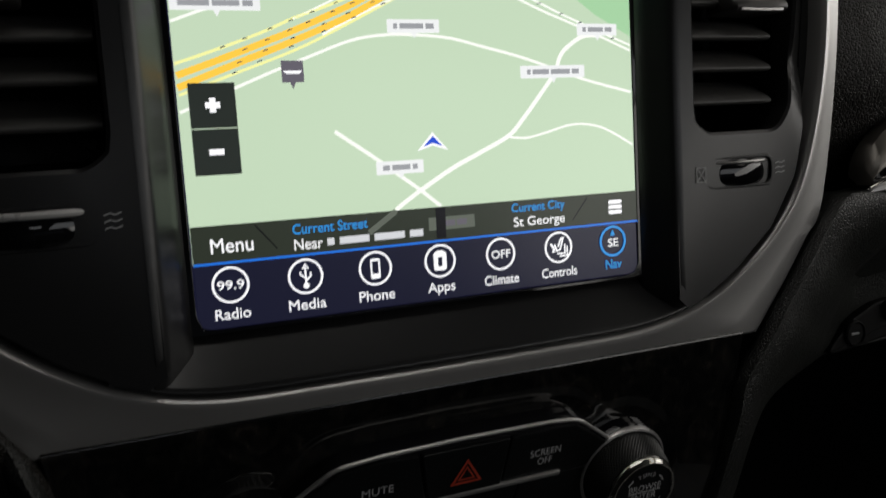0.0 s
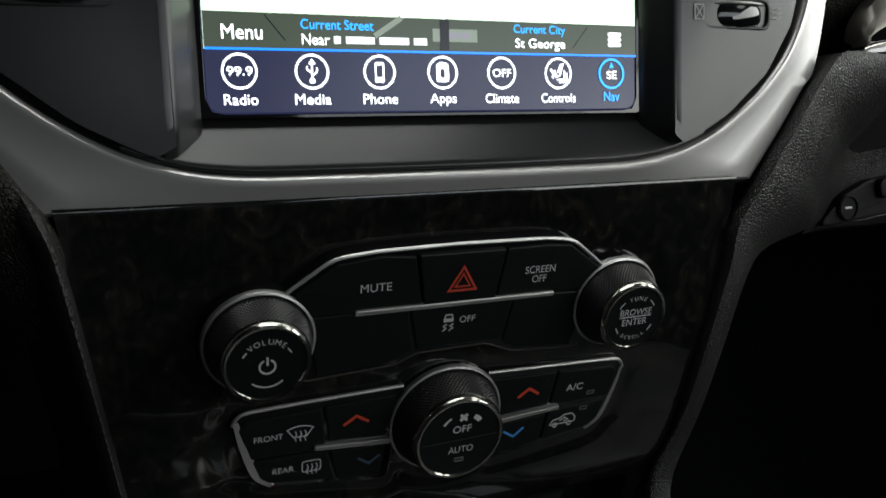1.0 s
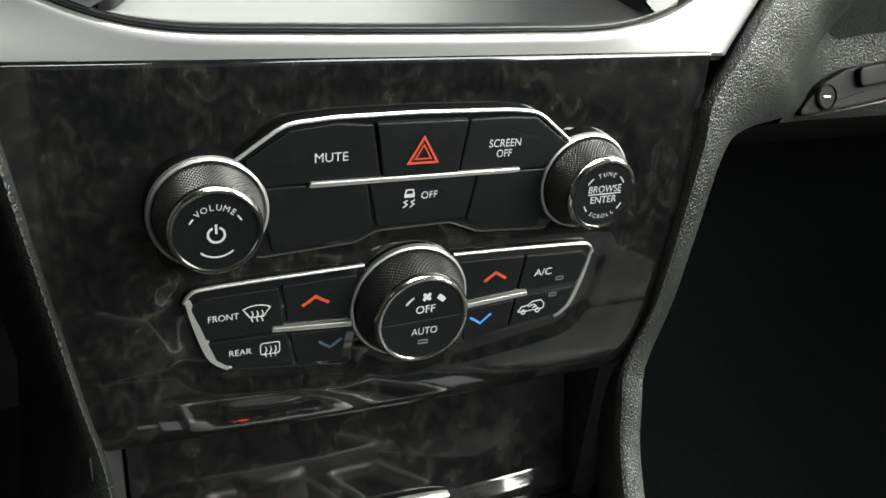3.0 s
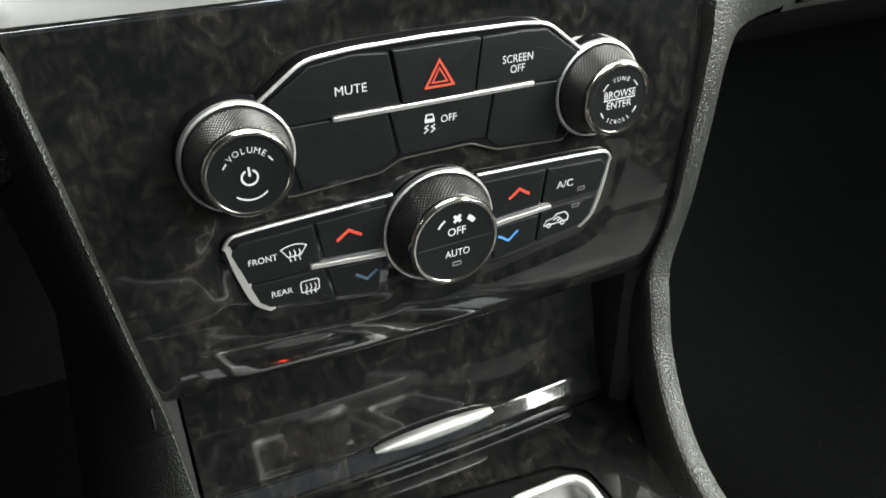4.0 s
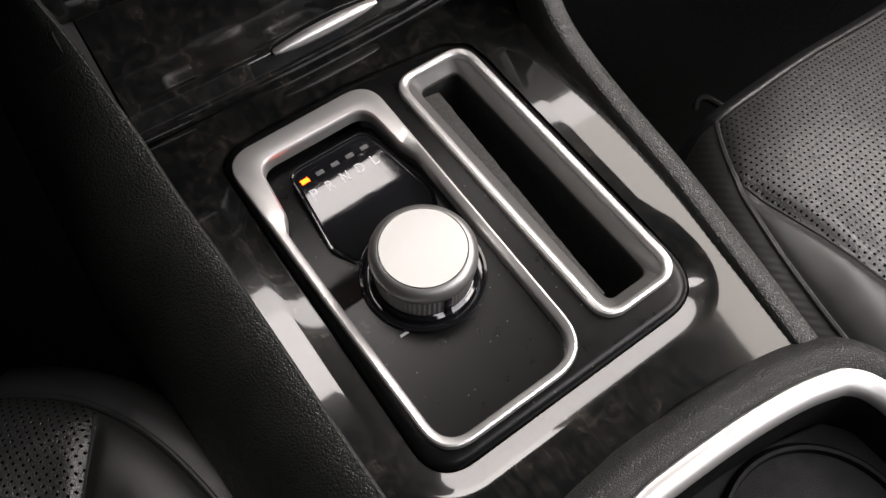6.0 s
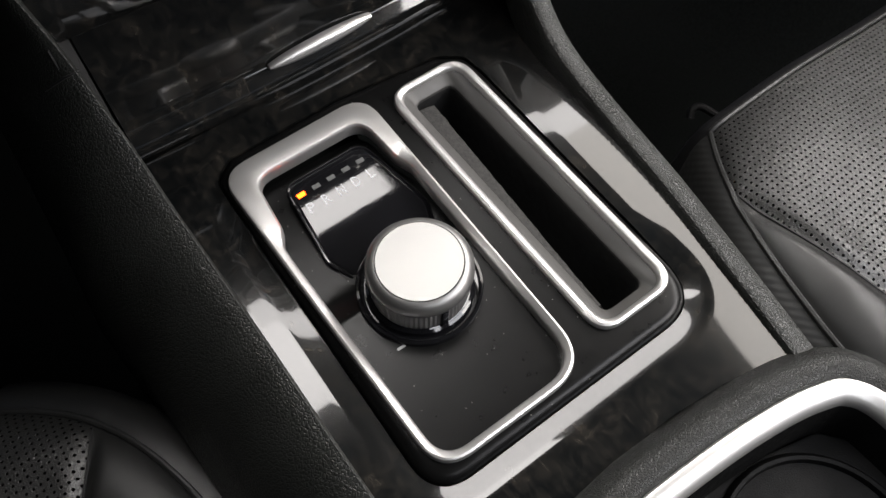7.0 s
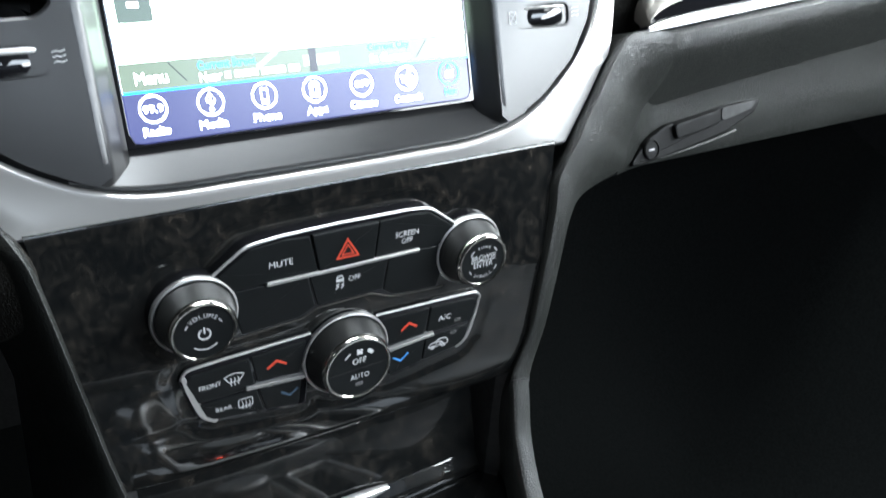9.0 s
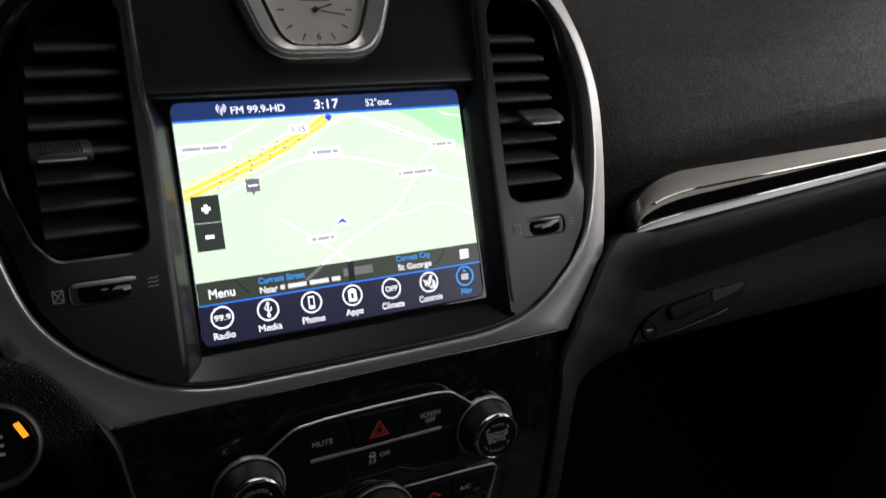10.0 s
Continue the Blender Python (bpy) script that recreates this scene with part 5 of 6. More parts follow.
text("word", PAN, "AUTO", 1.6, -39.6, hh, 10.4, 3.0, PRINT, cap)
part("split", ribbon(PAN, [(-14.8, -35.6), (16.8, -34.8)], 0.5, hh - 0.05), DARK, cap)
bm = bmesh.new()
for a in (45, 135, 225, 315):
    ribbon(PAN, [(1.6, -25.0), (1.6 + 2.0 * math.cos(radians(a)), -25.0 + 1.9 * math.sin(radians(a)))], 1.3, hh + 0.05 + a / 9000, bm=bm)
part("fan_mark", bm, PRINT, cap)
bm = ribbon(PAN, arc(1.6, -33.0, 9.6, 146, 122, 5), 0.8, hh)
part("arc_mark", bm, PRINT, cap)
part("arc_mark", ribbon(PAN, arc(1.6, -33.0, 9.0, 60, 38, 5), 2.0, hh), PRINT, cap)
part("lamp", ring(PAN, rect(-0.6, 3.4, -45.5, -43.7, 0.2, 2), rect(-0.1, 2.9, -45.1, -44.1, 0.1, 2), hh - 0.5, hh, 0.05, 32), LAMP_OFF, cap)

# ---- storage compartment below the fascia ----
door = thing("storage_door", "dark burl wood storage door with a satin pull", "door", PAN @ Vector((0, -0.165, 0)))
DOOR = [(-94.4, -23.1), (-96, -21.7), (-100, -19.7), (-115, -15.8), (-130, -12.1), (-141, -9.4), (-144, -8.6), (-147.5, -7.5), (-149.2, -6.5), (-151.5, -5.08), (-153.5, -3.82), (-155.4, -2.64), (-157, -1.95), (-159, -1.5), (-161.5, -1.6), (-163.5, -2.2), (-165, -3.8), (-166, -9)]
rows = [[(x, z, h - 0.0003 * x * x) for x in [-106 + 202 * j / 60 for j in range(61)]] for z, h in curve(DOOR, 6)]
part("door_face", loft(PAN, rows, closed=False), WOOD, door, "dark marbled burl wood, glossy", sharp=60)
# dark strip in place of the shaded gap, without the wood's bright reflection
part("gap_strip", loft(PAN, [[(p[0], p[1] + 0.1, p[2]) for p in rows[0]], [(p[0], p[1] + 0.6, p[2] - 22) for p in rows[0]]], closed=False), DARK, door, "dark strip for the shaded gap above the door")
xs = [-30.5 + 61 * j / 24 for j in range(25)]
rows = []
for x in xs:
    w = 4.2 * max(0.05, 1 - (x / 31) ** 2) ** 0.5
    rows.append([(x, -147.6 + w * math.cos(a), -5.8 + 4.6 * max(0.1, math.sin(a) if a < math.pi else 0) * (0.35 + 0.65 * w / 4.2) - (1 if a > math.pi else 0)) for a in [2 * math.pi * j / 14 for j in range(14)]])
part("pull", loft(PAN, rows, True, True), BRUSHED, door, "lens-shaped satin silver pull")
part("compartment", loft(PAN, [[(-118, -80, 4), (-118, -172, 4)], [(-108, -80, -8), (-108, -172, -2)], [(-107, -80, -40), (-107, -172, -40)], [(104, -80, -40), (98, -172, -40)], [(106, -80, -8), (99, -172, -2)], [(115, -80, 4), (105, -172, 4)]], closed=False), DARK, door, "dark compartment walls")

# ---- leather pads along both sides of the stack and console ----


def side_pad(s):
    """Stations from the dashboard down and back along the console, in the console's frame."""
    I = CON.inverted() @ PAN
    st = []
    if s > 0:
        J = Matrix.Scale(1000, 4) @ CON.inverted() @ SCR @ Matrix.Scale(0.001, 4)
        for a, b in (((198, 10.5, 7.5), (238, 6, 5.5)), ((187, 8.5, 9), (234, -6, 1.6)), ((178.5, 2, 10.5), (230, -20, -9)), ((169, -9, 11), (224, -34, -20)),
                     ((159, -23, 11.5), (217, -48, -22)), ((150, -34, 11.5), (211, -60, -23)), ((143, -44.5, 11.5), (205, -71, -23))):
            st.append((tuple(J @ Vector(a)), tuple(J @ Vector(b))))
        for z, a, b, zb, dep, db in ((38, 130, 160, 22, -1.0, -10), (19, 127.8, 143.5, 14, 1.6, -2), (-21, 122.5, 134.5, -21, 4.0, 3.0), (-55, 118.6, 130, -55, 4.3, 3.3)):
            pa, pb = I @ Vector((a / 1000, z / 1000, dep / 1000)), I @ Vector((b / 1000, zb / 1000, db / 1000))
            st.append((tuple(pa * 1000), tuple(pb * 1000)))
        con = [(113.6, 62.5, 80), (109, 61, 77.5), (106.2, 53, 62), (103, 40, 41), (97.5, 15, 21), (93.5, -12, 9.8), (91.5, -50, 3), (87.8, -100, 0), (80.7, -148, -1), (73.5, -193, -2.1), (72, -206, -2.5)]
        st += [(p, (p[0] + 11.6, p[1] - 1.5, p[2] - 1.2)) for p in con[1:]]
    else:
        J = Matrix.Scale(1000, 4) @ CON.inverted() @ SCR @ Matrix.Scale(0.001, 4)
        for p in ((-143.5, -31, 9.0), (-139, -38.5, 11.0)):
            p = J @ Vector(p)
            st.append((tuple(p), (p.x - 16, p.y - 4, p.z - 6)))
        for z, a, dep in ((56, 134.5, 3.2), (46, 131.6, 4.2), (19, 127.5, 5), (-21, 122, 4.7), (-55, 117.5, 4.5)):
            pa = I @ Vector((-a / 1000, z / 1000, dep / 1000))
            st.append((tuple(pa * 1000), (pa.x * 1000 - 16 - 0.3 * (z + 60), pa.y * 1000 - 4, pa.z * 1000 - 6)))
        con = [(112.7, 60.5, 76), (110, 47, 51), (108.5, 35, 35.6), (107.8, 14, 20.5), (106.4, -20, 8), (106, -68, 1.6), (106.2, -112, -0.2), (106, -160, -1), (106, -206, -2)]
        st += [((-x, y, z), (-x - 14, y - 2, z - 7)) for x, y, z in con]
    return st


# the driver pad's cross-section, (across, out): gently sloping along the console, steep beside the stack
FLAT = ((0.6, -26), (0.6, -6), (0.2, -1.4), (-0.9, 0.2), (-2.8, 0.0), (-6.5, -1.4), (-12, -4.4), (-20, -10), (-30, -20), (-41, -36), (-52, -62), (-60, -110), (-64, -200))
STEEP = ((0.6, -26), (0.6, -6), (0.2, -1.4), (-0.9, 0.2), (-2.2, -0.2), (-4.4, -2.4), (-7, -7), (-10, -15), (-14, -27), (-19, -44), (-25, -70), (-30, -120), (-34, -200))


def pad_mesh(st, s, deep):
    ins, outs = curve([a for a, b in st], 4), curve([b for a, b in st], 4)
    rows = []
    for a, b in zip(ins, outs):
        a, b = Vector(a), Vector(b)
        up_ = Vector((0, -0.35, 1)).lerp(Vector((0, -0.9, 0.42)), min(1.0, max(0.0, (a.z - 60) / 130)) if s > 0 else 0.0).normalized()
        bulge_ = max(1.6, 0.085 * (b - a).length)
        mid = [a.lerp(b, u_) + up_ * bulge_ * (4 * u_ * (1 - u_)) ** 0.8 for u_ in (0.14, 0.28, 0.42, 0.56, 0.70, 0.85)]
        low_in, low_out = a - up_ * 6 + Vector((s * -0.6, 0, 0)), b - up_ * 8 + Vector((s * 2.0, 0, 0))
        k_ = min(1.0, max(0.0, (b.z - 50) / 35)) if s > 0 else 0.0
        far = Vector((b.x + s * deep[0], b.y + deep[2] + 14, b.z - deep[1])).lerp(Vector((b.x + 3, b.y + 100, b.z - 70)), k_)
        if s < 0:
            k_ = min(1.0, max(0.0, (a.z - 30) / 70))
            out_ = Vector((0, -0.08, 1)).lerp(Vector((0, -0.92, 0.40)), k_).normalized()
            rows.append([tuple(a + Vector((x, 0, 0)) + out_ * d) for x, d in ((lo_[0] + (hi_[0] - lo_[0]) * k_, lo_[1] + (hi_[1] - lo_[1]) * k_) for lo_, hi_ in zip(FLAT, STEEP))])
            continue
        rows.append([tuple(p) for p in (a - up_ * 26, low_in, a - up_ * 1.4, a + up_ * 0.2 + Vector((s * 1.0, 0, 0)), *mid, b + up_ * 0.4, b - up_ * 2.2 + Vector((s * 1.2, 0, 0)), low_out, (low_out + far) / 2 + Vector((s * 3, 0, 0)), far)])
    return rows, ins


for s, nm in ((1, "passenger"), (-1, "driver")):
    pad = thing("console_side_pad", "black grained leather pad along the %s side of the console" % nm, "side pad", CON @ Vector((0.1 * s, 0.0, -0.1)), group="console side pads")
    st = side_pad(s)
    rows, ins = pad_mesh(st, s, (6, 190, 10) if s > 0 else (26, 190, 0))
    cut = 4 * (11 if s > 0 else 7) + 1
    part("upper_section", loft(CON, rows[:cut + 1], closed=False), LEATHER, pad)
    part("lower_section", loft(CON, rows[cut:], closed=False), LEATHER, pad)
    lip = [tuple(Vector(p) + Vector((0, 0.3, 0.2))) for p in rows[cut][2:13 if s > 0 else 8]]
    part("seam", tube(CON, lip, 0.7, 6), DARK, pad, "dark joint")
    # stitches along the inner edge of the lower section
    run = rows[2:]
    line = curve([row[3] for row in run], 12)
    acc = 0.0
    bm = bmesh.new()
    for p, q2 in zip(line, line[1:]):
        p, q2 = Vector(p), Vector(q2)
        acc += (q2 - p).length
        if acc > 3.4:
            acc = 0
            d = (q2 - p).normalized() * 1.15
            c = p + Vector((s * 0.2, 0, 0.45))
            t_ = tube(CON, [tuple(c - d), tuple(c), tuple(c + d)], 0.28, 6)
            tmp = bpy.data.meshes.new("tmp")
            t_.to_mesh(tmp)
            t_.free()
            bm.from_mesh(tmp)
            bpy.data.meshes.remove(tmp)
    st_ob = part("stitching", bm, STITCH, pad, "grey stitching along the edge")
    st_ob["kind"] = "stuff"

# ---- console top ----
console = thing("centre_console", "centre console with a glossy dark burl wood top", "console", CON @ Vector((0, -0.05, -0.1)))
SURR = [(-87.4, -153.4, 19), (63.4, -154.2, 24), (64.6, 10, 20), (63, 24, 8), (50, 33, 10), (-8, 39.6, 20), (-72, 39.0, 8), (-83, 31, 12)]
EDGE = [(-114, 60), (-110, 10), (-108.5, -60), (-108.5, -145), (-108.5, -206), (-75, -196), (-45, -188.3), (-18.8, -184.2), (13.1, -184.1), (43.2, -187.6), (70.7, -194.8), (76, -197), (83.5, -148), (90.5, -100), (94.5, -50), (97, -12), (101, 15), (106, 40), (110, 60)]
cc = (-10, -60)


def rays(loop, n, c):
    """The outline seen from c at n even angles."""
    out, k = [], len(loop)
    for j in range(n):
        a = 2 * math.pi * j / n
        d = Vector((math.cos(a), math.sin(a)))
        best = None
        for i in range(k):
            p, q2 = Vector(loop[i]) - Vector(c), Vector(loop[(i + 1) % k]) - Vector(c)
            e = q2 - p
            den = d.x * e.y - d.y * e.x
            if abs(den) < 1e-9:
                continue
            t, u_ = (p.x * e.y - p.y * e.x) / den, (p.x * d.y - p.y * d.x) / den
            if t > 0 and -1e-6 <= u_ <= 1 + 1e-6 and (best is None or t > best):
                best = t
        out.append((c[0] + d.x * best, c[1] + d.y * best))
    return out


s_loop, e_loop = rays(rounded(SURR, 10, 12), 360, cc), rays(EDGE, 360, cc)
bevel = [level(s_loop, -12), level(s_loop, -6.6)] + [level(offset(s_loop, d), -4.0 - (0.25 * (10.4 - d) if d < 8.5 else 0.0267 * (13 - d) ** 2)) for d in (0.5, 3, 6, 8.5, 9.5, 10.5, 11.5, 12.3, 13)]
# the bevel narrows where the rim leaves less room
wide = [math.hypot(e[0] - p[0], e[1] - p[1]) * (1 - 0.7 * min(1, max(0, (p[0] - 30) / 30)) * min(1, max(0, (p[1] + 140) / 40))) for e, p in zip(e_loop, s_loop)]
# and flattens out towards its front end
flatter = [(1 - 0.85 * min(1, max(0, (p[1] + 10) / 35))) * (1 - 0.8 * min(1, max(0, (p[0] - 25) / 25)) * min(1, max(0, (p[1] + 140) / 30))) for p in s_loop]
bevel = bevel[:1] + [[(p[0] + (q[0] - p[0]) * min(1, w / 17), p[1] + (q[1] - p[1]) * min(1, w / 17), -4.0 + (q[2] + 4.0) * f) for p, q, w, f in zip(s_loop, lp, wide, flatter)] for lp in bevel[1:]]
part("wood_top", loft(CON, bevel + [level(e_loop, -4.0), level(e_loop, -20)]), WOOD, console, "glossy dark burl wood", sharp=60)
RO = [(-80.8, 30.6, 15), (3.0, 30.8, 15), (1.6, -60), (0.2, -147.2, 22), (-80.2, -147.2, 17), (-81, -60)]
SO = rect(11.8, 58.4, -141, 23.8, 13, 12)
plate_l = [(x, y) for x, y in offset(rounded(SURR, 10, 12), -0.8)]


def half(loop, cut, s):
    """The part of an outline on one side of x = cut."""
    out = []
    for (x0, y0), (x1, y1) in zip(loop, loop[1:] + loop[:1]):
        in0, in1 = (x0 - cut) * s >= 0, (x1 - cut) * s >= 0
        if in0:
            out.append((x0, y0))
        if in0 != in1:
            out.append((cut, y0 + (y1 - y0) * (cut - x0) / (x1 - x0)))
    return out


def inset(loop, c, d):
    """The outline drawn in by d, but not along the joint of the two halves."""
    out = []
    for x, y in loop:
        fx = min(1, abs(x - c[0]) / 30) * min(1, abs(x - 7.2) / 20)
        fy = min(1, max(0, abs(y - c[1]) - 50) / 25)
        out.append((x - d * fx * (1 if x > c[0] else -1), y - d * fy * (1 if y > c[1] else -1)))
    return out


bm = bmesh.new()
for s, hole, c in ((-1, rounded(RO, 4, 12), (-39, -60)), (1, SO, (34, -58))):
    piece = half(plate_l, 7.2, s)
    o, i_ = rays(piece, 420, c), rays(offset(hole, -0.6), 420, c)
    for corner in [p for p in piece if abs(p[0] - 7.2) < 1e-6]:
        k = min(range(len(o)), key=lambda j: math.hypot(o[j][0] - corner[0], o[j][1] - corner[1]))
        o[k] = corner
    loft(CON, [level(o, -12), level(o, -6.2), level(inset(o, c, 0.5), -5.0), level(inset(o, c, 1.3), -4.0), level(inset(o, c, 2.4), -3.2), level(inset(o, c, 3.8), -2.65), level(inset(o, c, 5.2), -2.45), level(i_, -2.4), level(i_, -12)], bm=bm)
part("black_plate", bm, PLATE, console, "matt black inlay plate", sharp=20)

# ---- gear selector ----
gear = thing("gear_selector", "rotary gear selector in a rounded satin silver frame", "gear selector", CON @ Vector((-0.04, -0.06, 0)))
RI = [(-67.6, 18.6, 9), (-7.2, 18.6, 10), (-5.8, -9, 4), (-2.4, -19, 4), (-2.6, -30), (-4.2, -142.8, 17), (-75.6, -142.6, 13), (-76, -30), (-75.6, -20.5, 4), (-71, -12, 4)]
ro, ri = rays(rounded(RO, 4, 12), 420, (-39, -60)), rays(rounded(RI, 4, 10), 420, (-39, -60))
part("frame", loft(CON, [level(ro, -3), level(ro, -0.6), level(offset(ro, -0.5), 0.5), level(offset(ro, -1.4), 0.9), level(offset(ri, 1.0), -0.2), level(offset(ri, 0.3), -0.9), level(ri, -2.2), level(ri, -8)]), SILVER, gear, "satin silver frame")


def sink(y):
    """Height of the selector's inner plate, which dips towards the front."""
    return -6.2 - 7.2 * min(1.0, max(0.0, (y + 66) / 14))


pl = rays(offset(rounded(RI, 4, 5), 0.5), 160, (-36, -66))
part("inner_plate", loft(CON, [[(-36 + (x + 36) * f, -66 + (y + 66) * f, sink(-66 + (y + 66) * f)) for x, y in pl] for f in (1, 0.9, 0.8, 0.65, 0.5, 0.3, 0.02)], False, True), PLATE, gear, "matt black plate inside the frame", sharp=60)
DISP = rounded([(-57.8, 9.6, 7), (-13.4, 9.6, 7), (-4.2, -35, 9), (-11, -52, 6), (-54, -52, 6), (-62, -35, 9)], 5, 5)
dl = rays(DISP, 120, (-33, -20))


def bulge(y):
    """The display's face: leaning back, rounded from front to rear."""
    return -6.4 + 0.08 * (y + 5) - 0.002 * (y + 5) ** 2


disp = part("display", loft(CON, [level(dl, -17)] + [[(-33 + (x + 33) * f, -20 + (y + 20) * f, max(-15, bulge(-20 + (y + 20) * f)) - d) for x, y in dl]
                                  for f, d in ((1, 2.4), (0.99, 1.3), (0.97, 0.45), (0.945, 0.05), (0.92, 0), (0.86, 0), (0.78, 0), (0.68, 0), (0.56, 0), (0.42, 0), (0.28, 0), (0.14, 0), (0.02, 0))], False, True), GLOSS, gear, "gloss black gear display", sharp=60)
for k in range(5):
    x = -53.3 + k * 8.5
    part("gear_lamp", plate(CON, rounded([(x - 2.1, 0.1), (x + 2.1, 0.1), (x + 2.1, 2.5), (x - 2.1, 2.5)], 0.3, 2), -9, bulge(1.3) + 0.35, 0.1), GEAR_AMBER if k == 0 else GEAR_LAMP, disp, "lit amber lamp" if k == 0 else "")
    text("gear_letter", CON, "PRNDL"[k], x + 0.4, -7.2, lambda y: bulge(y) + 0.1, 3.8 if k != 4 else 2.9, 5.6, GEAR_LETTER, disp, weight=0.04)
part("display_rim", tube(CON, [(x, y, max(-15, bulge(y)) - 0.9) for x, y in dl], 0.9, 8, closed=True), GLOSS, disp, "gloss black rounded edge")
KX, KY = -36.0, -72.0
dial = part("dial_base", revolve(CON, KX, KY, [(29.4, -14), (29.4, -5.2), (28.8, -4.2), (27.6, -4.0), (26.6, -5.4), (25.2, -5.6), (24.6, -3.2), (23.4, -2.4)], 72), GLOSS, gear, "gloss black collar")
n = 132
loops = []
for r, h in ((22.0, -6), (22.0, -2.0), (22.8, -1.8), (22.6, 10.6), (21.4, 11.0)):
    loops.append([(KX + (r - (0.55 if j % 2 and r > 22.2 else 0)) * math.cos(2 * math.pi * j / n), KY + (r - (0.55 if j % 2 and r > 22.2 else 0)) * math.sin(2 * math.pi * j / n), h) for j in range(n)])
part("ribbed_grip", loft(CON, loops), BRUSHED, dial, "ribbed aluminium grip").data.shade_flat()
part("base_ring", revolve(CON, KX, KY, [(22.2, -5.4), (23.6, -4.6), (24.0, -3.8), (23.6, -2.8), (22.6, -2.2)], 72), GLOSS, dial, "gloss black ring under the grip")
part("dial_head", revolve(CON, KX, KY, [(21.6, 10.6), (23.5, 11.2), (24.0, 12.8), (23.8, 14.9), (22.4, 17.0), (20.9, 18.4), (19.6, 18.7), (19.3, 18.1)], 72), CAPMETAL, dial, "satin aluminium dial head")
part("dial_cap", disc(CON, KX, KY, 19.1, 18.9, 72, 0.9), CAPMETAL, dial, "satin aluminium cap")
part("grip_notch", plate(CON, rect(KX - 4.6, KX - 1.4, KY - 23.4, KY - 21.6, 0.4, 2), -1.8, 10.2, 0.3), GLOSS, dial)
part("index_mark", plate(CON, rect(-62, -56.5, -91.8, -90.6, 0.3, 2), -7, -5.9, 0.1), PRINT_DIM, gear)

# ---- phone slot ----
slot = thing("phone_slot", "narrow open storage slot with a satin silver frame", "storage slot", CON @ Vector((0.035, -0.06, -0.03)))
SM, SI = rect(16.8, 53.4, -137.0, 19.6, 9, 10), rect(22.6, 46.8, -132.0, 14.0, 5, 10)
so, sm_, si = (rays(a, 420, (35, -58)) for a in (SO, SM, SI))
part("frame", loft(CON, [level(so, -3), level(so, -0.6), level(offset(so, -0.5), 0.4), level(offset(so, -1.6), 0.9), level(offset(sm_, 1.4), 0.5), level(offset(sm_, 0.5), -0.4), level(sm_, -1.6), level(sm_, -4)]), SILVER, slot, "satin silver frame")
part("inner_bevel", loft(CON, [level(offset(sm_, 0.3), -2.0), level(offset(si, 0.8), -4.6), level(si, -5.6), level(si, -8)]), SLAT, slot, "dark grey plastic bevel")
low = [(x, y) for x, y in offset(si, -1.5)]
part("well", loft(CON, [level(si, -7.5), level(low, -52)], False, True), DARK, slot, "dark well")
random.seed(9)
rows = []
for j in range(61):
    y = -127 + 2.3 * j
    w = 27.2 + 7.0 * (y + 127) / 130 + random.uniform(-0.15, 0.15)
    rows.append([(23.0, y, -50), (23.0, y, -9), (24.0, y, -8.6), (25.0, y, -8.8), ((25 + w) / 2, y, -9.8 + random.uniform(-0.3, 0.3)), (w - 1.0, y, -11.2 + random.uniform(-0.3, 0.3)), (w, y, -13.5), (w, y, -50)])
part("foam_liner", loft(CON, rows, True, True), RUBBER, slot, "rough grey foam rubber liner")

# ---- cup holder behind the wood top ----
cup = thing("cup_holder", "cup holder bin with a padded rim and satin silver edge", "cup holder", CON @ Vector((0.0, -0.28, -0.05)))
RIMC = curve([(-118, -252, 2), (-100, -224, 4), (-62, -206, 5), (-28.7, -201.9, 5), (-13.3, -201.5, 5), (22.3, -203.5, 5), (51.6, -207.3, 5), (70, -212, 5), (79.6, -216.8, 5), (87, -227.3, 4.5), (90, -246, 4), (91, -300, 3), (93, -420, 0)], 5)
rows = []
for i, p in enumerate(RIMC):
    a, b = Vector(RIMC[max(i - 1, 0)]), Vector(RIMC[min(i + 1, len(RIMC) - 1)])
    d = (b - a).normalized()
    rows.append((Vector(p), Vector((-d.y, d.x, 0)).normalized()))


def rim_loft(profile):
    return loft(CON, [[tuple(p + nn * o + Vector((0, 0, h))) for o, h in profile] for p, nn in rows], closed=False)


part("padded_rim", rim_loft([(18.4, -22), (18.2, -9.5), (17.0, -7.6), (14.2, -3.4), (11.5, -0.6), (9.0, 0.5), (5.5, 0.9), (2.4, 0.4), (0.4, -1.2), (0.0, -4)]), LEATHER_FINE, cup, "grained leather rim")
part("silver_edge", rim_loft([(0.5, -4), (0.4, -0.8), (-0.3, 0.5), (-1.6, 1.0), (-4.0, 0.7), (-6.6, -0.5), (-8.6, -1.9), (-9.6, -3.6), (-9.8, -6.5)]), SILVER, cup, "satin silver edge")
part("inner_wall", rim_loft([(-9.6, -6), (-10.6, -8.5), (-12.2, -18), (-13.2, -24), (-14.2, -32)]), BIN, cup)
part("tray", plate(CON, [(-95, -410), (80, -410), (79, -240), (68, -226), (40, -219), (0, -214), (-60, -219), (-92, -240)], -36, -23.5, 1), BIN, cup)
for cx_, cy_ in ((28, -263), (-66, -267)):
    part("cup_well", revolve(CON, cx_, cy_, [(44.5, -24.5), (43.6, -21.6), (42.2, -20.2), (40.6, -20.6), (39.6, -24), (37.5, -70)], 64), BIN, cup)
    part("well_mat", disc(CON, cx_, cy_, 39, -48, 40), DARK, cup)

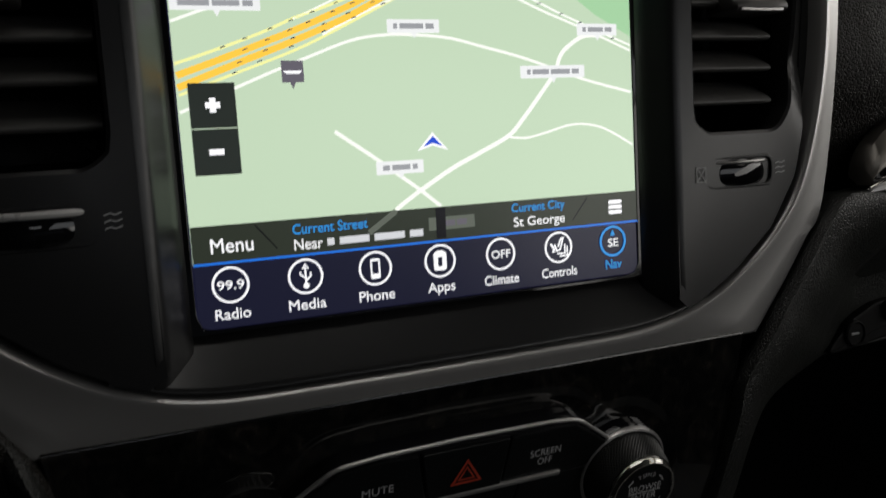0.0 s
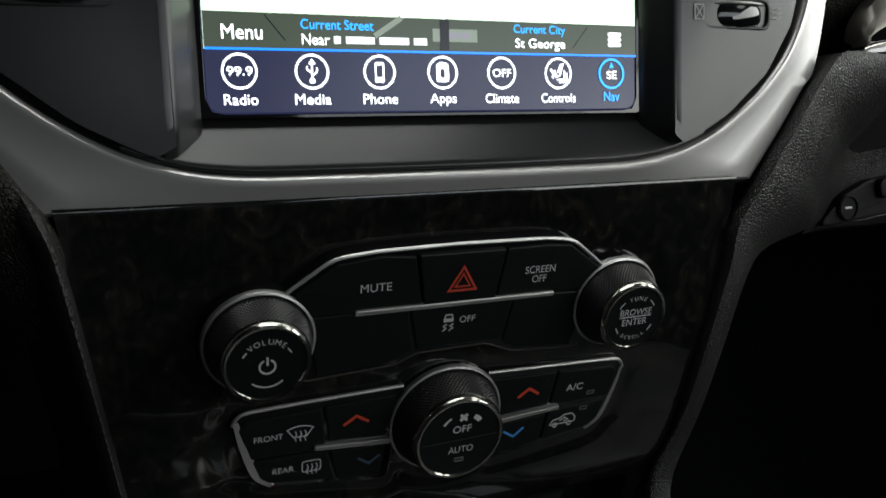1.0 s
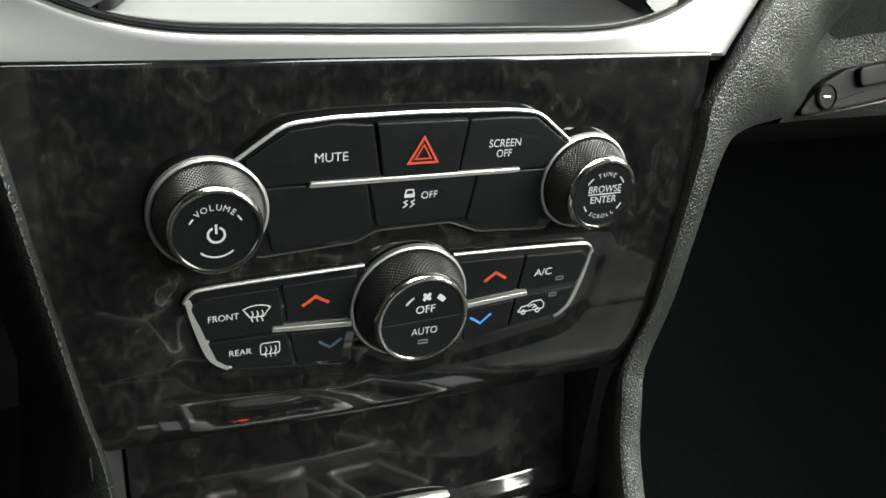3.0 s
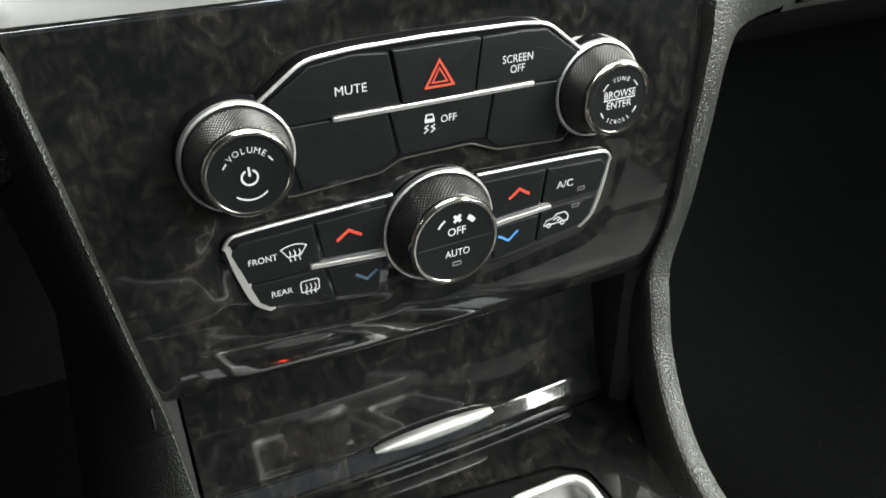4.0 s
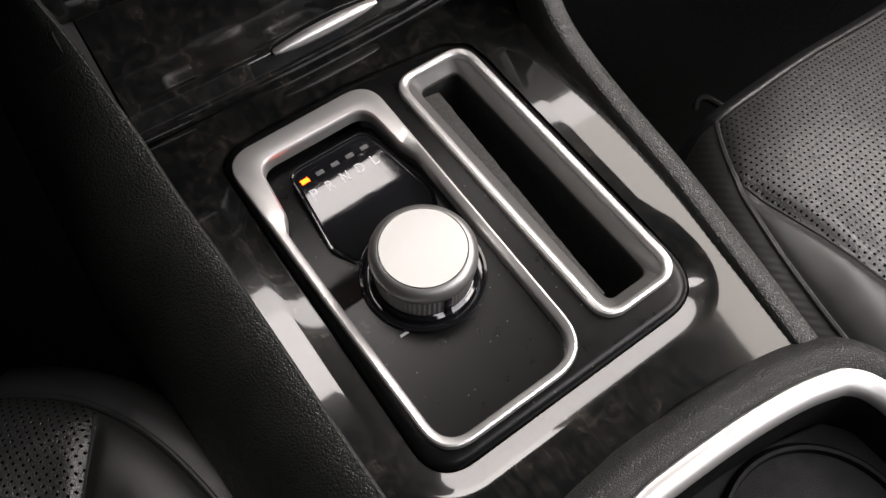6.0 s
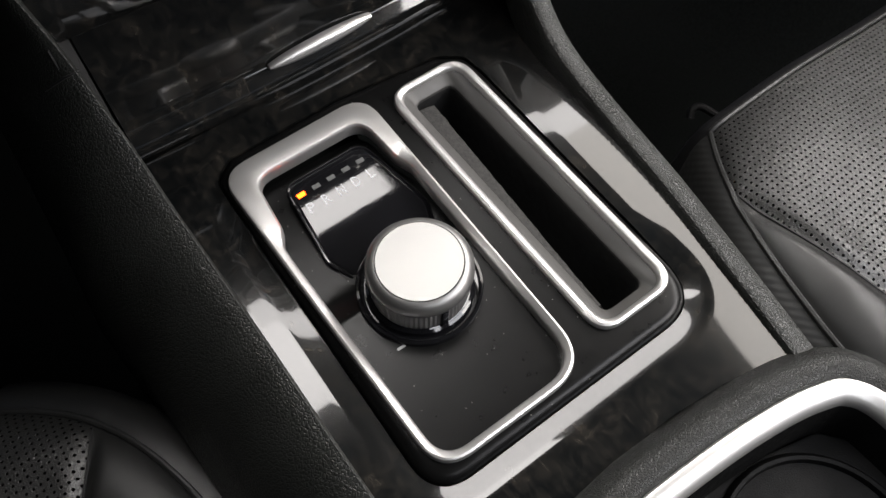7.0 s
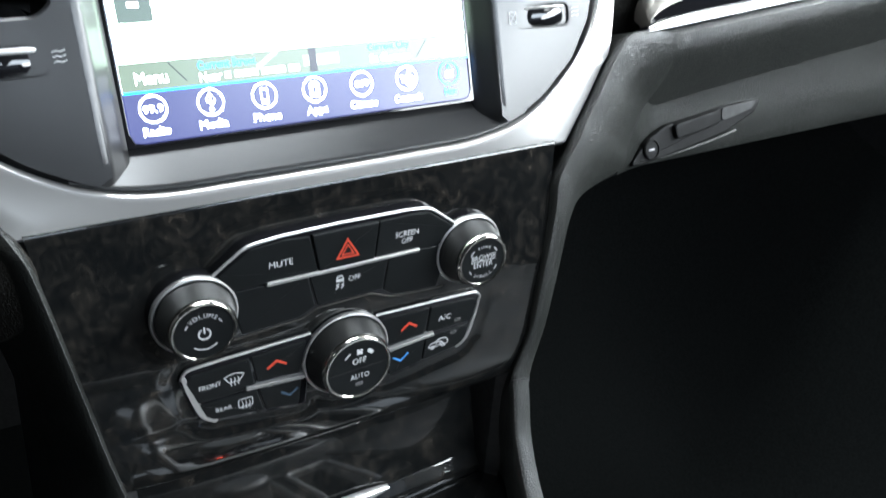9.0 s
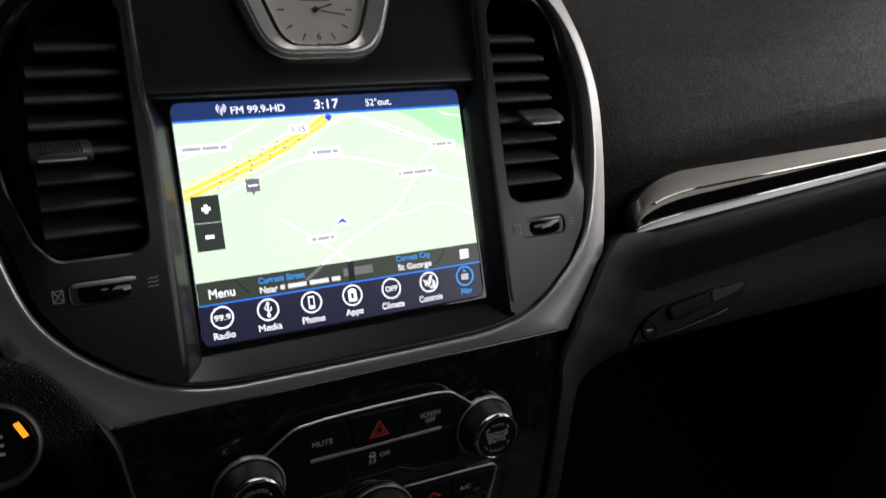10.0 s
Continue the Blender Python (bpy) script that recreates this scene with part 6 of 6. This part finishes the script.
# ---- starter button beside the stack ----
start = thing("start_button", "round engine start button with an amber light", "start button", SCR @ Vector((-0.185, -0.05, 0)))
sx, sz = -183.5, -39.5
part("ring", revolve(SCR, sx, sz, [(20.4, 0), (20.3, 10), (19.6, 11.6), (18.2, 12.0), (16.8, 11.2), (16.2, 9.6), (16.0, 5)], 64), SATIN_GREY, start, "dull silver ring")
face = part("face", disc(SCR, sx, sz, 16.2, 9.6, 48, 0.6), GLOSS, start)
part("lamp", plate(SCR, rounded([(-174.8, -31.0), (-171.4, -38.2), (-168.9, -37.2), (-172.2, -30.2)], 0.3, 2), 9.0, 10.0, 0.1), AMBER_BRIGHT, face, "amber light")
for k in range(3):
    part("word_bar", ribbon(SCR, [(-186, -35 - 4 * k), (-179.4, -35.4 - 4 * k)], 1.5, 10.0), PRINT_DIM, face)
pad = thing("knee_pad", "black soft pad round the engine start button", "knee pad", SCR @ Vector((-0.2, -0.06, -0.02)))
REACH = ((-60, 62), (-45, 63), (-33, 62), (-22.6, 58), (-15, 54.5), (-5.4, 49.2), (4.7, 43.6), (18.9, 39.6), (32.5, 38.0), (50, 38.2), (69, 39.2), (79, 40.2), (95, 46), (120, 56), (150, 60), (180, 60), (215, 55))
rays_ = curve(REACH, 5)
fall = lambda a: 0.016 * min(0, a + 8) ** 2     # the lower part rolls away towards the footwell
part("skin", loft(SCR, [[(sx + r * f * math.cos(radians(a)), sz + r * f * math.sin(radians(a)), h - fall(a)) for a, r in rays_] for f, h in ((1.0, -6), (1.0, 7.4), (0.99, 9.4), (0.965, 10.8), (0.93, 11.4), (0.86, 11.2), (0.76, 10.4), (0.66, 9.4), (0.58, 8.6), (0.42, 7.6), (0.2, 7.0))], closed=False), PADSKIN, pad)
bm = bmesh.new()
for k in range(30):
    a, r = rays_[22 + k]
    ribbon(SCR, [(sx + (r - 1.6) * math.cos(radians(a)), sz + (r - 1.6) * math.sin(radians(a))), (sx + (r - 1.6) * math.cos(radians(a + 1.6)), sz + (r - 1.6) * math.sin(radians(a + 1.6)))], 0.5, 11.0, bm=bm)
st_ob = part("stitching", bm, STITCH, pad, "grey stitching along the edge")
st_ob["kind"] = "stuff"

# ---- seats ----
def rounded_box(x0, x1, y, z, depth=0.13):
    return [(x0, y - depth, z), (x0, y - 0.03, z), (x0 + 0.05, y, z), (x1 - 0.05, y, z), (x1, y - 0.03, z), (x1, y - depth, z)]


def seat(name, label, s, line, y_front, h0, seam, width):
    """A seat cushion: perforated centre, smooth bolster, side panel and piping; s: which side the console edge lies on.
    line: how that edge curves away from the console towards the front; seam: how the bolster's seam leaves the edge."""
    x_rear, sweep, fade = line
    e = thing(name, label, "seat", CON @ Vector((x_rear / 1000 - s * 0.2, y_front / 1000 - 0.25, -0.25)), group="front seats")

    def edge(y):
        return x_rear - s * sweep * math.exp(-max(0, y_front - y) / fade)

    def rise(u, y):       # u: distance inwards from that edge
        d = max(0, y_front - y)
        crown = 10 * math.exp(-((u - 22) / 24) ** 2) * min(1, d / 110) + 7 * math.exp(-((u - lim(y) - 70) / 55) ** 2)
        return h0 + crown - 5 * math.exp(-u / 5) - 15 * max(0.0, 1 - d / 100) ** 2 - 5 * (u / 200) - 4.5 * math.exp(-((u - lim(y)) / 5.5) ** 2) * min(1, max(0, d - seam[0]) / 20)

    def lim(y):
        return min(52.0, max(0.0, (y_front - y - seam[0]) * seam[1]))

    ys = [y_front - 3.0 * j for j in range(60)] + [y_front - 180 - 14 * j for j in range(18)]

    def patch(u0, u1, us):
        return [[(edge(y) - s * (u0(y) + (u1(y) - u0(y)) * f), y, rise(u0(y) + (u1(y) - u0(y)) * f, y)) for f in us] for y in ys]
    part("bolster", loft(CON, patch(lambda y: 0, lambda y: lim(y) + 0.05, [j / 14 for j in range(15)]), closed=False), SMOOTH, e, "smooth leather bolster")
    part("centre_panel", loft(CON, patch(lim, lambda y: 330, [(j / 40) ** 1.7 for j in range(41)]), closed=False), PERF, e, "perforated leather centre panel")
    # side panel: leather band beyond the piping, rolling down
    side = []
    for y in ys:
        i = 1.5
        t = Vector((edge(y - i) - edge(y + i), -2 * i, 0)).normalized()
        out = Vector((t.y, -t.x, 0)) * (-s)
        w = width(y)
        side.append([tuple(Vector((edge(y), y, rise(0, y))) + out * dx * w + Vector((0, 0, dz))) for dx, dz in ((0, 0.3), (0.25, -1), (0.55, -4.5), (0.82, -12), (0.97, -34), (1.0, -130))])
    part("side_panel", loft(CON, side, closed=False), RIBBED if s < 0 else SMOOTH, e, "ribbed cloth side panel" if s < 0 else "plain leather side panel")
    part("piping", tube(CON, [(edge(y) + s * 0.4, y, rise(0, y) + 1.4) for y in ys], 1.7, 8), SMOOTH, e, "raised piping")
    us = [0, 2, 5, 9, 14] + list(range(20, 331, 10))
    part("front_piping", tube(CON, [(edge(y_front) - s * u, y_front + 0.8, rise(u, y_front) + 1.2) for u in us], 1.7, 8), SMOOTH, e, "raised piping")
    part("valance", loft(CON, [[(edge(y_front) - s * u, y_front + dy, rise(u, y_front) + dz) for u in [-16, -8] + us] for dy, dz in ((1, 0), (5, -2), (9, -7), (12, -20), (13, -50), (8, -130))], closed=False), BLACK, e, "black plastic front band")
    if s > 0:             # an unseen seat back, added to shade the driver side from behind
        part("shade_backrest", loft(CAR, [rounded_box(-0.64, -0.16, y, z) for y, z in ((-0.60, 0.30), (-0.62, 0.55), (-0.68, 0.85), (-0.72, 1.02), (-0.74, 1.06))], True, True, scale=1.0), SMOOTH, e, "unseen plain leather seat back, added to block rear light")
    part("seam", tube(CON, [(edge(y) - s * lim(y), y, rise(lim(y), y) + 0.1) for y in ys if lim(y) > 2], 0.8, 6), DARK, e, "stitched seam")
    return e


passenger = seat("passenger_seat", "black leather passenger seat cushion with perforated centre and piping", -1, (112, 68, 72), -70, -45, (38, 0.433), lambda y: max(9, min(20, 9 + (-70 - y) * 0.1, 112 + 68 * math.exp(-(-70 - y) / 72) - 100)))
# the curved end of the adjuster lever that reaches out from under the cushion
part("adjuster_lever", tube(CAR, curve([(0.385, -0.26, 0.34), (0.380, -0.16, 0.235), (0.372, -0.085, 0.218), (0.366, -0.055, 0.221), (0.361, -0.043, 0.223), (0.354, -0.040, 0.221), (0.349, -0.044, 0.216)], 4), 0.0035, 10, scale=1.0), MATT, passenger, "small black lever end")
seat("driver_seat", "black leather driver seat cushion with perforated centre and piping", 1, (-158, 80, 50), 30, -60, (44, 1.03), lambda y: 25)
